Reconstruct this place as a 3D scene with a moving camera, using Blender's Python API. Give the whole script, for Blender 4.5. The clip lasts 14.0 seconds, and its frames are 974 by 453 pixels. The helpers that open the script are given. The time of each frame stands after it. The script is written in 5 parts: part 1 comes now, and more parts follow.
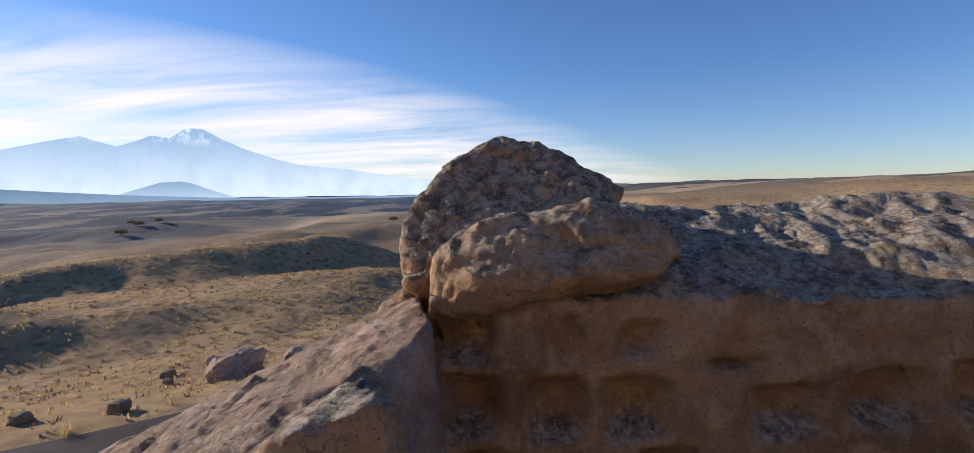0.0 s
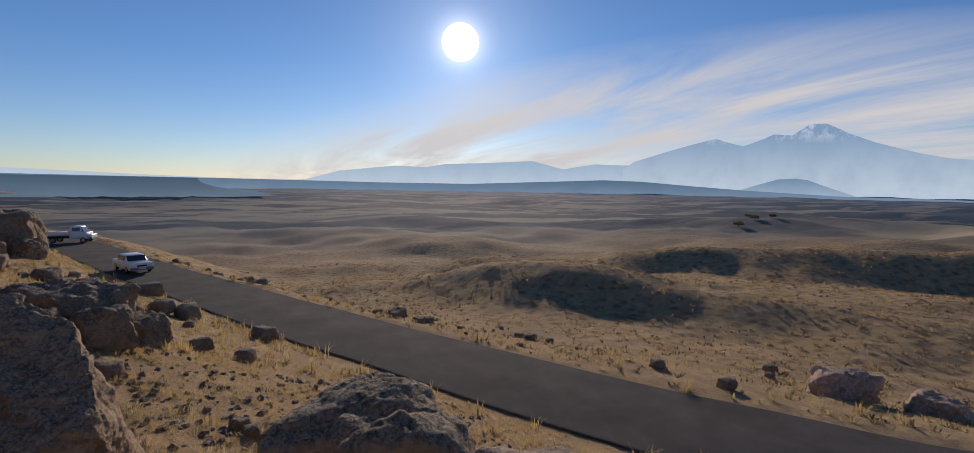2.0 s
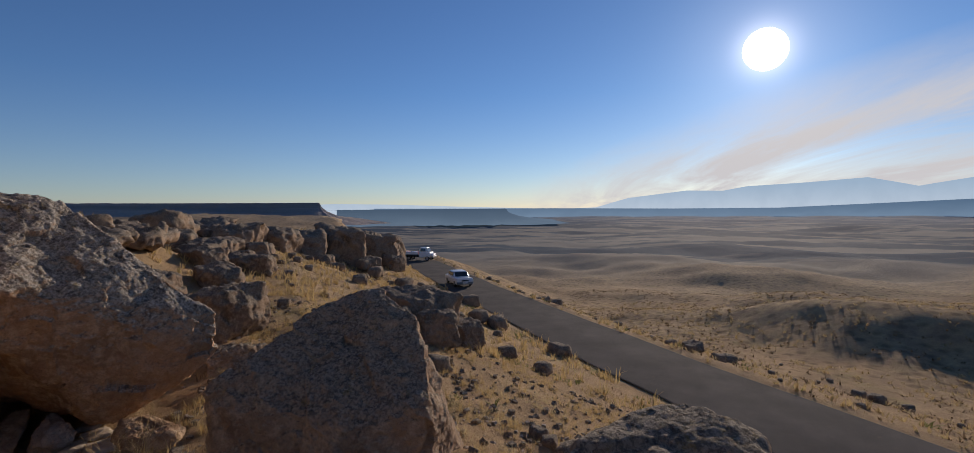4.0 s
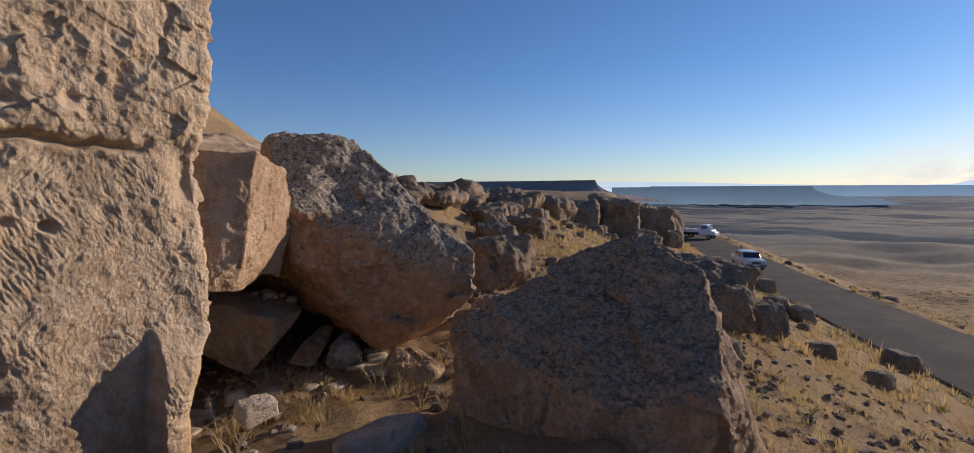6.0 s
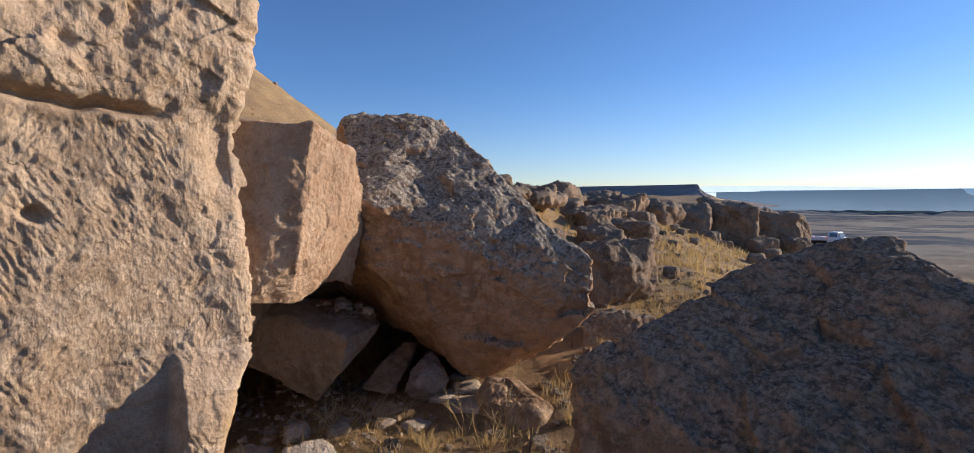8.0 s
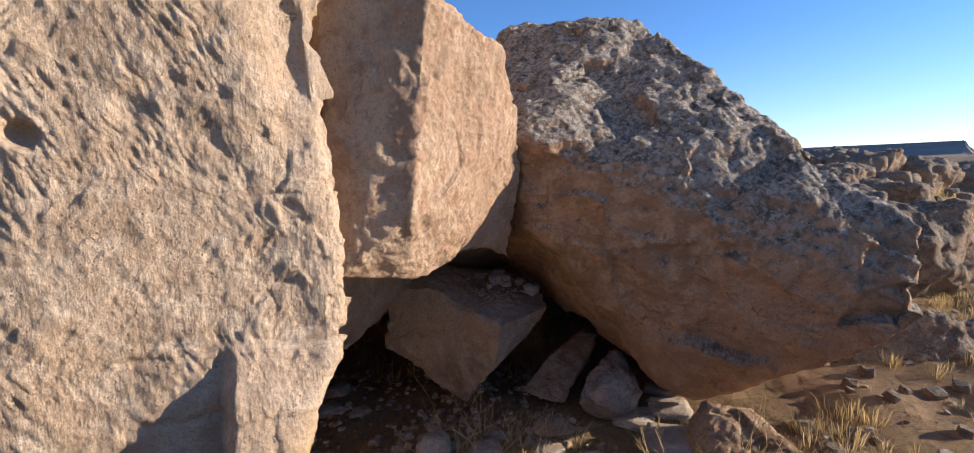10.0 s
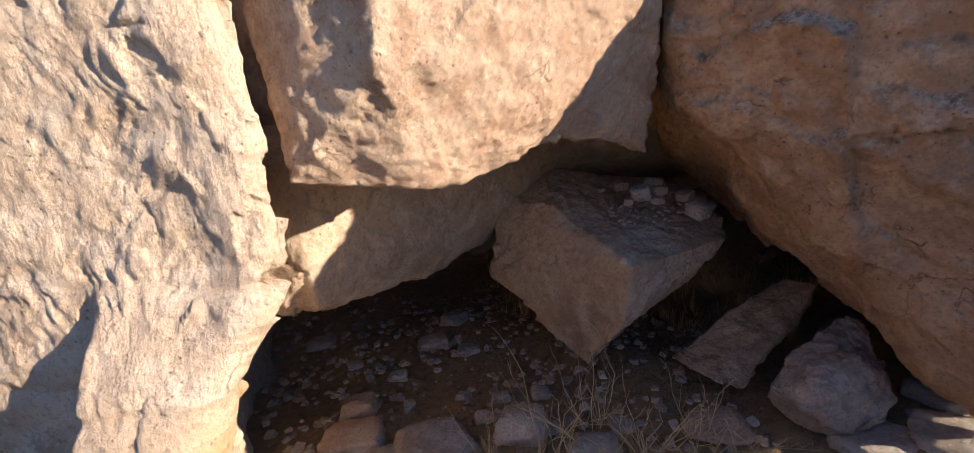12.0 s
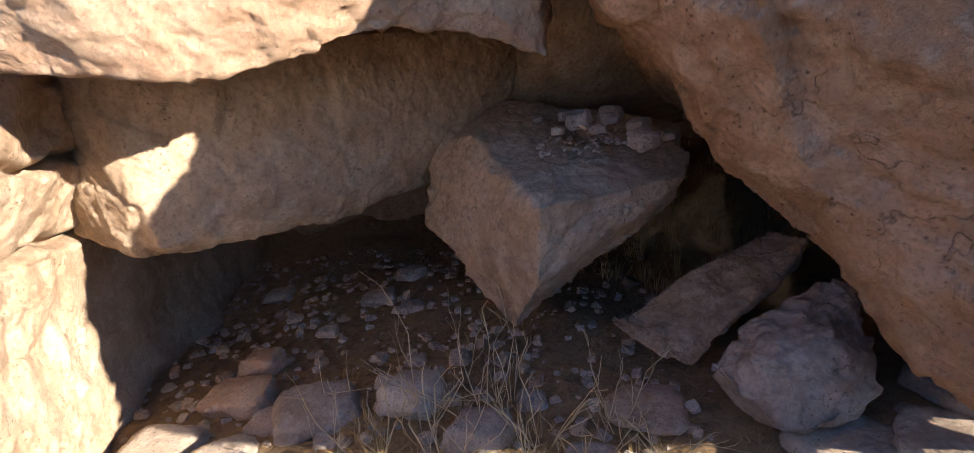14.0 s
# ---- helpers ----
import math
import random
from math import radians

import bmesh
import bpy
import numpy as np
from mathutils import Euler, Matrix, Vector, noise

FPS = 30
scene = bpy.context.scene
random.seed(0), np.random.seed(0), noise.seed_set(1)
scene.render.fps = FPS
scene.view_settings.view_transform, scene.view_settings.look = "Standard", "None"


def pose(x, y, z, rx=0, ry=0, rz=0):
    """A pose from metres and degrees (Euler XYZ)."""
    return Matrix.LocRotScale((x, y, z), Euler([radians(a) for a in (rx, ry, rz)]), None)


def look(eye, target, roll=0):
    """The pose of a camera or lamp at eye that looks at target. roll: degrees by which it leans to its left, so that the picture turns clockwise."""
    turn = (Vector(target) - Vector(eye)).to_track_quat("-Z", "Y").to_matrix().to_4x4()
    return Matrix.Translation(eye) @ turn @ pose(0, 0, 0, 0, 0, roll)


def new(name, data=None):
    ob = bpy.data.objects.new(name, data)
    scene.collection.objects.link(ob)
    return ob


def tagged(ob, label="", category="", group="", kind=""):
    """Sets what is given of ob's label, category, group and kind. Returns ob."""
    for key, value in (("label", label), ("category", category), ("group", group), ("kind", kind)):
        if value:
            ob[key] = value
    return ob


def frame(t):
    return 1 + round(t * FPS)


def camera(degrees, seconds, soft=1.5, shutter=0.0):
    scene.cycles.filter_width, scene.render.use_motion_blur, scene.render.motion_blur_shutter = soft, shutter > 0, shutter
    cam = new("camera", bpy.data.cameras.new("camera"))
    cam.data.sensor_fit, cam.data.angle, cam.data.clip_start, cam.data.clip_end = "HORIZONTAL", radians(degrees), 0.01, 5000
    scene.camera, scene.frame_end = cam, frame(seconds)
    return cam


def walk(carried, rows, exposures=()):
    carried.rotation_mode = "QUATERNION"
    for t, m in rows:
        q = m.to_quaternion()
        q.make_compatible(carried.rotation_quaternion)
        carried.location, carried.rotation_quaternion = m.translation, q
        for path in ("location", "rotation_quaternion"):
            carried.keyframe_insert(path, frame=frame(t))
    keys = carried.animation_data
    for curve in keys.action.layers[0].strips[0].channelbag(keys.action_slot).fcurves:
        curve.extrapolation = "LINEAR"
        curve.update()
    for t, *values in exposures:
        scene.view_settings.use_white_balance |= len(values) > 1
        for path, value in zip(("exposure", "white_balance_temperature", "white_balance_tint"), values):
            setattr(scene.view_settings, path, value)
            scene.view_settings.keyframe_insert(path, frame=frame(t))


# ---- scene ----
import itertools

cam = camera(88.46, 14.0, soft=0.6)
PATH = [
    (0, pose(2.759, -0.777, -0.374, 85.69, 0.65, -0.00)),
    (0.5, pose(2.623, -0.632, -0.425, 86.30, 1.43, 15.34)),
    (1, pose(2.467, -0.586, -0.455, 85.11, 2.68, 28.19)),
    (1.5, pose(2.138, -0.572, -0.448, 84.61, 1.50, 43.62)),
    (2, pose(2.113, -0.488, -0.376, 85.16, -0.97, 63.08)),
    (2.5, pose(2.009, -0.466, -0.289, 85.55, -0.46, 79.13)),
    (3, pose(1.940, -0.454, -0.292, 85.17, 0.78, 85.02)),
    (3.2, pose(1.923, -0.453, -0.311, 84.46, 1.11, 86.74)),
    (5.3, pose(0.654, -0.853, -1.139, 90.33, -3.09, 112.22)),
    (5.5, pose(0.497, -0.892, -1.160, 86.94, -1.45, 116.26)),
    (6, pose(0.180, -1.002, -1.218, 85.83, 0.46, 125.94)),
    (6.5, pose(0.020, -1.244, -1.234, 88.23, 0.91, 130.66)),
    (7, pose(-0.208, -1.534, -1.253, 88.88, 1.43, 132.07)),
    (7.2, pose(-0.359, -1.680, -1.297, 88.20, 1.62, 132.48)),
    (9.3, pose(-1.558, -2.967, -1.569, 84.75, -0.10, 147.94)),
    (9.5, pose(-1.661, -3.142, -1.625, 84.34, 0.67, 150.11)),
    (10, pose(-1.893, -3.575, -1.679, 83.46, 1.86, 157.02)),
    (10.5, pose(-2.093, -3.977, -1.750, 82.49, 3.38, 160.33)),
    (11, pose(-2.374, -4.298, -1.863, 82.71, 2.06, 169.81)),
    (11.5, pose(-2.593, -4.559, -1.942, 79.27, 0.30, 179.28)),
    (12, pose(-2.834, -4.755, -2.001, 74.62, 5.42, 180.01)),
    (12.5, pose(-3.042, -4.899, -2.050, 75.45, 6.18, 179.38)),
    (13, pose(-3.271, -5.067, -2.200, 71.84, 4.51, 179.09)),
    (13.5, pose(-3.462, -5.131, -2.374, 71.49, 0.23, 189.18)),
    (14, pose(-3.582, -5.230, -2.343, 71.08, 6.58, 186.62)),
]
EXPOSURES = [(0.0, 0.75, 6850, 16), (0.5, 0.55, 6850, 16), (1.0, 0.35, 6850, 16), (1.5, 0.08, 6850, 16), (3.2, -0.02, 6850, 16), (5.3, 0.1, 6850, 16), (6.5, 0.5, 6850, 16), (7.2, 0.6, 6850, 16), (9.3, 1.15, 6400, 14), (10.5, 1.32, 6400, 14), (11.5, 1.6, 6400, 14), (12.5, 2.15, 6400, 14), (14.0, 2.45, 6400, 14)]
walk(cam, PATH, EXPOSURES)

# ---- world and sun ----
SUN_AZ, SUN_EL = 66.3, 15.3          # degrees left of +y, and above the horizon
sun_dir = Vector((-math.sin(radians(SUN_AZ)) * math.cos(radians(SUN_EL)), math.cos(radians(SUN_AZ)) * math.cos(radians(SUN_EL)), math.sin(radians(SUN_EL))))
sun = new("sun", bpy.data.lights.new("sun", "SUN"))
sun.data.energy, sun.data.angle, sun.data.color = 3.5, radians(0.5), (1.0, 0.88, 0.73)
sun.matrix_world = look(sun_dir * 50, (0, 0, 0))


def build_world():
    w = bpy.data.worlds.new("sky")
    scene.world = w
    w.use_nodes = True
    n, l = w.node_tree.nodes, w.node_tree.links
    n.clear()
    sky = n.new("ShaderNodeTexSky")
    sky.sky_type, sky.sun_disc = "NISHITA", False
    sky.sun_elevation, sky.sun_rotation = radians(SUN_EL), radians(-SUN_AZ)
    sky.air_density, sky.dust_density, sky.ozone_density, sky.altitude = 1.0, 0.25, 2.0, 1200
    tc = n.new("ShaderNodeTexCoord")

    def math_node(op, a=None, b=None, c=None):
        m = n.new("ShaderNodeMath")
        m.operation = op
        for i, v in enumerate((a, b, c)):
            if v is None:
                continue
            if isinstance(v, (int, float)):
                m.inputs[i].default_value = v
            else:
                l.new(v, m.inputs[i])
        return m.outputs[0]

    # cirrus bank: stretched streaks above the mountains
    sep = n.new("ShaderNodeSeparateXYZ")
    l.new(tc.outputs["Generated"], sep.inputs[0])
    comb = n.new("ShaderNodeCombineXYZ")
    zz = math_node("ADD", math_node("MAXIMUM", sep.outputs[2], 0.0), 0.13)
    l.new(math_node("DIVIDE", sep.outputs[0], zz), comb.inputs[0])
    l.new(math_node("DIVIDE", sep.outputs[1], zz), comb.inputs[1])
    rot = n.new("ShaderNodeMapping")
    rot.inputs["Rotation"].default_value = (0, 0, radians(-58))
    rot.inputs["Scale"].default_value = (0.42, 1.5, 1)
    l.new(comb.outputs[0], rot.inputs[0])
    tex = n.new("ShaderNodeTexNoise")
    tex.inputs["Scale"].default_value, tex.inputs["Detail"].default_value, tex.inputs["Roughness"].default_value, tex.inputs["Distortion"].default_value = 1.1, 9, 0.62, 0.5
    l.new(rot.outputs[0], tex.inputs["Vector"])
    # the bank lies along one side of the sky: its upper edge rises away from the sun's left
    dot = n.new("ShaderNodeVectorMath")
    dot.operation = "DOT_PRODUCT"
    az = radians(36)
    dot.inputs[1].default_value = (-math.sin(az), math.cos(az), 0)
    l.new(tc.outputs["Generated"], dot.inputs[0])
    edge = math_node("MULTIPLY_ADD", dot.outputs["Value"], 0.58, -0.285)
    side = math_node("SUBTRACT", edge, sep.outputs[2])
    bank = math_node("MULTIPLY_ADD", side, 9.0, 0.05)
    bank = math_node("MINIMUM", math_node("MAXIMUM", bank, 0.0), 1.0)
    ramp = n.new("ShaderNodeMapRange")
    ramp.inputs["From Min"].default_value, ramp.inputs["From Max"].default_value = 0.29, 0.60
    l.new(tex.outputs["Fac"], ramp.inputs["Value"])
    cover = math_node("MULTIPLY", math_node("MULTIPLY", bank, ramp.outputs[0]), 1.0)
    tint = n.new("ShaderNodeMixRGB")
    tint.blend_type = "MULTIPLY"
    tint.inputs[0].default_value = 1.0
    # deeper blue overhead, milky towards the horizon
    deep = n.new("ShaderNodeMixRGB")
    deep.inputs[1].default_value, deep.inputs[2].default_value = (0.68, 0.76, 0.95, 1), (0.46, 0.70, 1.00, 1)
    l.new(math_node("MINIMUM", math_node("MULTIPLY", math_node("MAXIMUM", sep.outputs[2], 0.0), 4.5), 1.0), deep.inputs[0])
    l.new(deep.outputs[0], tint.inputs[2])
    l.new(sky.outputs[0], tint.inputs[1])
    mix = n.new("ShaderNodeMixRGB")
    mix.inputs[2].default_value = (6.1, 6.3, 6.6, 1)
    l.new(cover, mix.inputs[0])
    l.new(tint.outputs[0], mix.inputs[1])
    # bright aureole and disc of the sun
    sd = n.new("ShaderNodeVectorMath")
    sd.operation = "DOT_PRODUCT"
    sd.inputs[1].default_value = sun_dir
    l.new(tc.outputs["Generated"], sd.inputs[0])
    c = math_node("MAXIMUM", sd.outputs["Value"], 0.0)
    disc = math_node("MULTIPLY", math_node("GREATER_THAN", c, math.cos(radians(2.0))), 12.0)
    glow = math_node("MULTIPLY", math_node("POWER", c, 1400.0), 8.0)
    halo = math_node("MULTIPLY", math_node("POWER", c, 160.0), 1.4)
    add = n.new("ShaderNodeMixRGB")
    add.blend_type = "ADD"
    add.inputs[0].default_value = 1.0
    l.new(mix.outputs[0], add.inputs[1])
    l.new(math_node("ADD", math_node("ADD", disc, glow), halo), add.inputs[2])
    bg = n.new("ShaderNodeBackground")
    bg.inputs["Strength"].default_value = 0.094
    l.new(add.outputs[0], bg.inputs["Color"])
    out = n.new("ShaderNodeOutputWorld")
    l.new(bg.outputs[0], out.inputs["Surface"])


build_world()


# ---- materials ----
class Mat:
    """Short hand for building a node material."""

    def __init__(self, name, rough=0.9, spec=0.25, metal=0.0):
        self.m = bpy.data.materials.new(name)
        self.m.use_nodes = True
        self.n, self.l = self.m.node_tree.nodes, self.m.node_tree.links
        self.b = self.n["Principled BSDF"]
        self.b.inputs["Roughness"].default_value = rough
        self.b.inputs["Specular IOR Level"].default_value = spec
        self.b.inputs["Metallic"].default_value = metal
        self.geo = self.n.new("ShaderNodeNewGeometry")
        self.pos = self.geo.outputs["Position"]
        self.bumped = None

    def put(self, socket, v):
        if isinstance(v, (int, float)):
            socket.default_value = v
        elif isinstance(v, (tuple, list)):
            socket.default_value = (*v, 1.0) if len(v) == 3 and len(socket.default_value) == 4 else v
        else:
            self.l.new(v, socket)

    def noise(self, scale, detail=6, rough=0.6, dist=0.0, stretch=None, turn=(0, 0, 0)):
        t = self.n.new("ShaderNodeTexNoise")
        t.inputs["Scale"].default_value, t.inputs["Detail"].default_value = scale, detail
        t.inputs["Roughness"].default_value, t.inputs["Distortion"].default_value = rough, dist
        v = self.pos
        if stretch:
            mp = self.n.new("ShaderNodeMapping")
            mp.inputs["Scale"].default_value, mp.inputs["Rotation"].default_value = stretch, [radians(a) for a in turn]
            self.l.new(v, mp.inputs[0])
            v = mp.outputs[0]
        self.l.new(v, t.inputs["Vector"])
        return t.outputs["Fac"]

    def voronoi(self, scale, feature="F1"):
        t = self.n.new("ShaderNodeTexVoronoi")
        t.feature = feature
        t.inputs["Scale"].default_value = scale
        self.l.new(self.pos, t.inputs["Vector"])
        return t.outputs["Distance"]

    def math(self, op, a, b=0.0, c=0.0):
        m = self.n.new("ShaderNodeMath")
        m.operation = op
        for i, v in enumerate((a, b, c)):
            self.put(m.inputs[i], v)
        return m.outputs[0]

    def ramp(self, v, lo, hi, a=0.0, b=1.0):
        m = self.n.new("ShaderNodeMapRange")
        m.inputs["From Min"].default_value, m.inputs["From Max"].default_value = lo, hi
        m.inputs["To Min"].default_value, m.inputs["To Max"].default_value = a, b
        self.put(m.inputs["Value"], v)
        return m.outputs[0]

    def mix(self, f, a, b):
        m = self.n.new("ShaderNodeMixRGB")
        self.put(m.inputs[0], f)
        self.put(m.inputs[1], a)
        self.put(m.inputs[2], b)
        return m.outputs[0]

    def up(self):
        s = self.n.new("ShaderNodeSeparateXYZ")
        self.l.new(self.geo.outputs["Normal"], s.inputs[0])
        return s.outputs[2]

    def xyz(self):
        s = self.n.new("ShaderNodeSeparateXYZ")
        self.l.new(self.pos, s.inputs[0])
        return s.outputs

    def bump(self, h, dist, strength=1.0):
        b = self.n.new("ShaderNodeBump")
        b.inputs["Distance"].default_value, b.inputs["Strength"].default_value = dist, strength
        self.put(b.inputs["Height"], h)
        if self.bumped:
            self.l.new(self.bumped, b.inputs["Normal"])
        self.bumped = b.outputs[0]
        self.l.new(self.bumped, self.b.inputs["Normal"])

    def color(self, c):
        self.put(self.b.inputs["Base Color"], c)
        return self.m


def rock_material(name, light, dark, warm, lichen=0.0, lichen_from=0.1, grey=(0.42, 0.35, 0.26), black=0.5, ochre=0.4, tooled=False):
    """Volcanic tuff: mottled base, iron stains, and a crust of lichen on faces that look up."""
    m = Mat(name, 0.95, 0.15)
    big, mid, fine = m.noise(1.1, 5, 0.6), m.noise(6.5, 8, 0.65), m.noise(60, 6, 0.75)
    c = m.mix(m.ramp(big, 0.38, 0.60), tuple(v * 0.85 for v in dark), light)
    c = m.mix(m.ramp(mid, 0.46, 0.62, 0, 0.9), c, warm)
    c = m.mix(m.ramp(m.noise(19, 7, 0.7, 0.3), 0.54, 0.66, 0, 0.4), c, tuple(v * 0.7 for v in dark))
    c = m.mix(m.ramp(m.noise(27, 6, 0.7), 0.58, 0.66, 0, 0.45), c, tuple(min(0.8, v * 1.3) for v in light))
    c = m.mix(m.ramp(fine, 0.52, 0.66, 0, 0.6), c, tuple(v * 0.5 for v in dark))
    # vesicles and small pits
    spots = m.ramp(m.voronoi(34), 0.20, 0.08)
    pits = m.math("MULTIPLY", spots, m.ramp(m.noise(5.0, 4), 0.47, 0.56))
    c = m.mix(m.math("MULTIPLY", pits, 0.7), c, tuple(v * 0.3 for v in dark))
    # wandering hairline cracks
    crack = m.ramp(m.math("ABSOLUTE", m.math("SUBTRACT", m.noise(1.5, 5, 0.55, 0.3), 0.5)), 0.0, 0.005, 1.0, 0.0)
    crack = m.math("MULTIPLY", crack, m.ramp(m.noise(2.2, 2), 0.57, 0.63))
    c = m.mix(m.math("MULTIPLY", crack, 0.5), c, tuple(v * 0.25 for v in dark))
    height = m.math("ADD", m.math("MULTIPLY", mid, 0.6), m.math("MULTIPLY", fine, 0.22))
    height = m.math("SUBTRACT", height, m.math("MULTIPLY", pits, 0.25))
    height = m.math("SUBTRACT", height, m.math("MULTIPLY", crack, 0.35))
    if lichen > 0:
        patch, flake = m.noise(4.2, 9, 0.72, 0.6), m.noise(26, 7, 0.75, 0.4)
        face = m.ramp(m.up(), lichen_from - 0.25, lichen_from + 0.35)
        f = m.math("MULTIPLY", face, m.ramp(m.math("MULTIPLY_ADD", flake, 0.55, patch), 0.86 - 0.34 * lichen, 0.93 - 0.34 * lichen))
        crust = m.mix(m.ramp(flake, 0.44, 0.56), tuple(v * 0.45 for v in grey), tuple(v * 1.08 for v in grey))
        crust = m.mix(m.ramp(m.noise(11, 7, 0.75), 0.52, 0.58, 0, black), crust, (0.035, 0.032, 0.03))
        crust = m.mix(m.ramp(m.noise(7.3, 6, 0.7), 0.58, 0.66, 0, ochre), crust, (0.34, 0.24, 0.07))
        crust = m.mix(m.ramp(m.noise(33, 5, 0.7), 0.62, 0.67, 0, 0.5), crust, (0.56, 0.53, 0.47))
        c = m.mix(m.math("MULTIPLY", f, 0.94), c, crust)
        height = m.math("ADD", height, m.math("MULTIPLY", m.math("MULTIPLY", f, flake), 0.45))
    m.bump(height, 0.03, 0.9)
    m.bump(m.math("ADD", m.noise(48, 6, 0.75), m.math("MULTIPLY", m.voronoi(30), 0.5)), 0.014, 1.0)
    if tooled:
        # ochre mineral stain at the foot of the corner
        x, y, z = m.xyz()
        low = m.math("MULTIPLY", m.ramp(m.math("MULTIPLY_ADD", m.noise(3.0, 5), 0.5, z), -2.52, -2.66), m.ramp(m.math("MULTIPLY_ADD", m.noise(2.3, 4), 0.4, x), -1.60, -1.72))
        ochre_stain = m.mix(m.ramp(m.noise(7, 6, 0.7, 0.3, (1, 1, 0.4)), 0.42, 0.6), (0.50, 0.32, 0.14), (0.58, 0.43, 0.26))
        c = m.mix(m.math("MULTIPLY", low, m.ramp(mid, 0.3, 0.6, 0.6, 1.0)), c, ochre_stain)
        # fine chisel scratches that lie between the larger strokes
        a = m.noise(60, 3, 0.6, 0.4, (1.0, 0.5, 0.14), (0, 26, 0))
        b = m.noise(64, 3, 0.6, 0.4, (1.0, 0.5, 0.14), (0, -34, 0))
        rows = m.ramp(m.noise(1.5, 2, 0.5, 0, (0.6, 1, 1.3)), 0.46, 0.54)
        m.bump(m.math("ADD", m.math("MULTIPLY", a, rows), m.math("MULTIPLY", b, m.math("SUBTRACT", 1.0, rows))), 0.008, 0.8)
    m.bump(m.noise(170, 4, 0.7), 0.004, 0.9)
    return m.color(c)


TUFF = rock_material("pale_tuff", (0.62, 0.46, 0.32), (0.53, 0.38, 0.25), (0.66, 0.52, 0.38), tooled=True)
TUFF_BLOCK = rock_material("block_tuff", (0.62, 0.45, 0.31), (0.50, 0.34, 0.225), (0.44, 0.275, 0.175))
RED_ROCK = rock_material("red_brown_tuff", (0.60, 0.37, 0.22), (0.50, 0.295, 0.17), (0.66, 0.44, 0.28), 1.0, 0.12, (0.46, 0.41, 0.34), 0.7)
DARK_ROCK = rock_material("lichen_boulder", (0.50, 0.34, 0.22), (0.34, 0.22, 0.14), (0.56, 0.40, 0.27), 0.85, 0.5, (0.38, 0.32, 0.24), 0.6, 0.5)
CARVED = rock_material("carved_tuff", (0.54, 0.35, 0.21), (0.37, 0.225, 0.13), (0.60, 0.42, 0.26), 0.95, 0.62, (0.50, 0.47, 0.40), 0.8, 0.7)
PINK = rock_material("pink_tuff", (0.52, 0.37, 0.29), (0.40, 0.275, 0.21), (0.58, 0.45, 0.37), 0.35, 0.75)
CAVE_ROCK = rock_material("cave_tuff", (0.54, 0.40, 0.275), (0.42, 0.30, 0.20), (0.58, 0.45, 0.32))
BROWN = rock_material("brown_tuff", (0.50, 0.34, 0.21), (0.32, 0.20, 0.12), (0.58, 0.43, 0.29))
STONE = rock_material("loose_stone", (0.48, 0.39, 0.31), (0.35, 0.28, 0.22), (0.54, 0.45, 0.37))
PALE_STONE = rock_material("pale_stone", (0.58, 0.48, 0.37), (0.46, 0.37, 0.28), (0.62, 0.54, 0.44))
OUTCROP = rock_material("outcrop_rock", (0.33, 0.23, 0.155), (0.18, 0.125, 0.09), (0.36, 0.26, 0.18), 0.7, 0.3, (0.30, 0.25, 0.19))


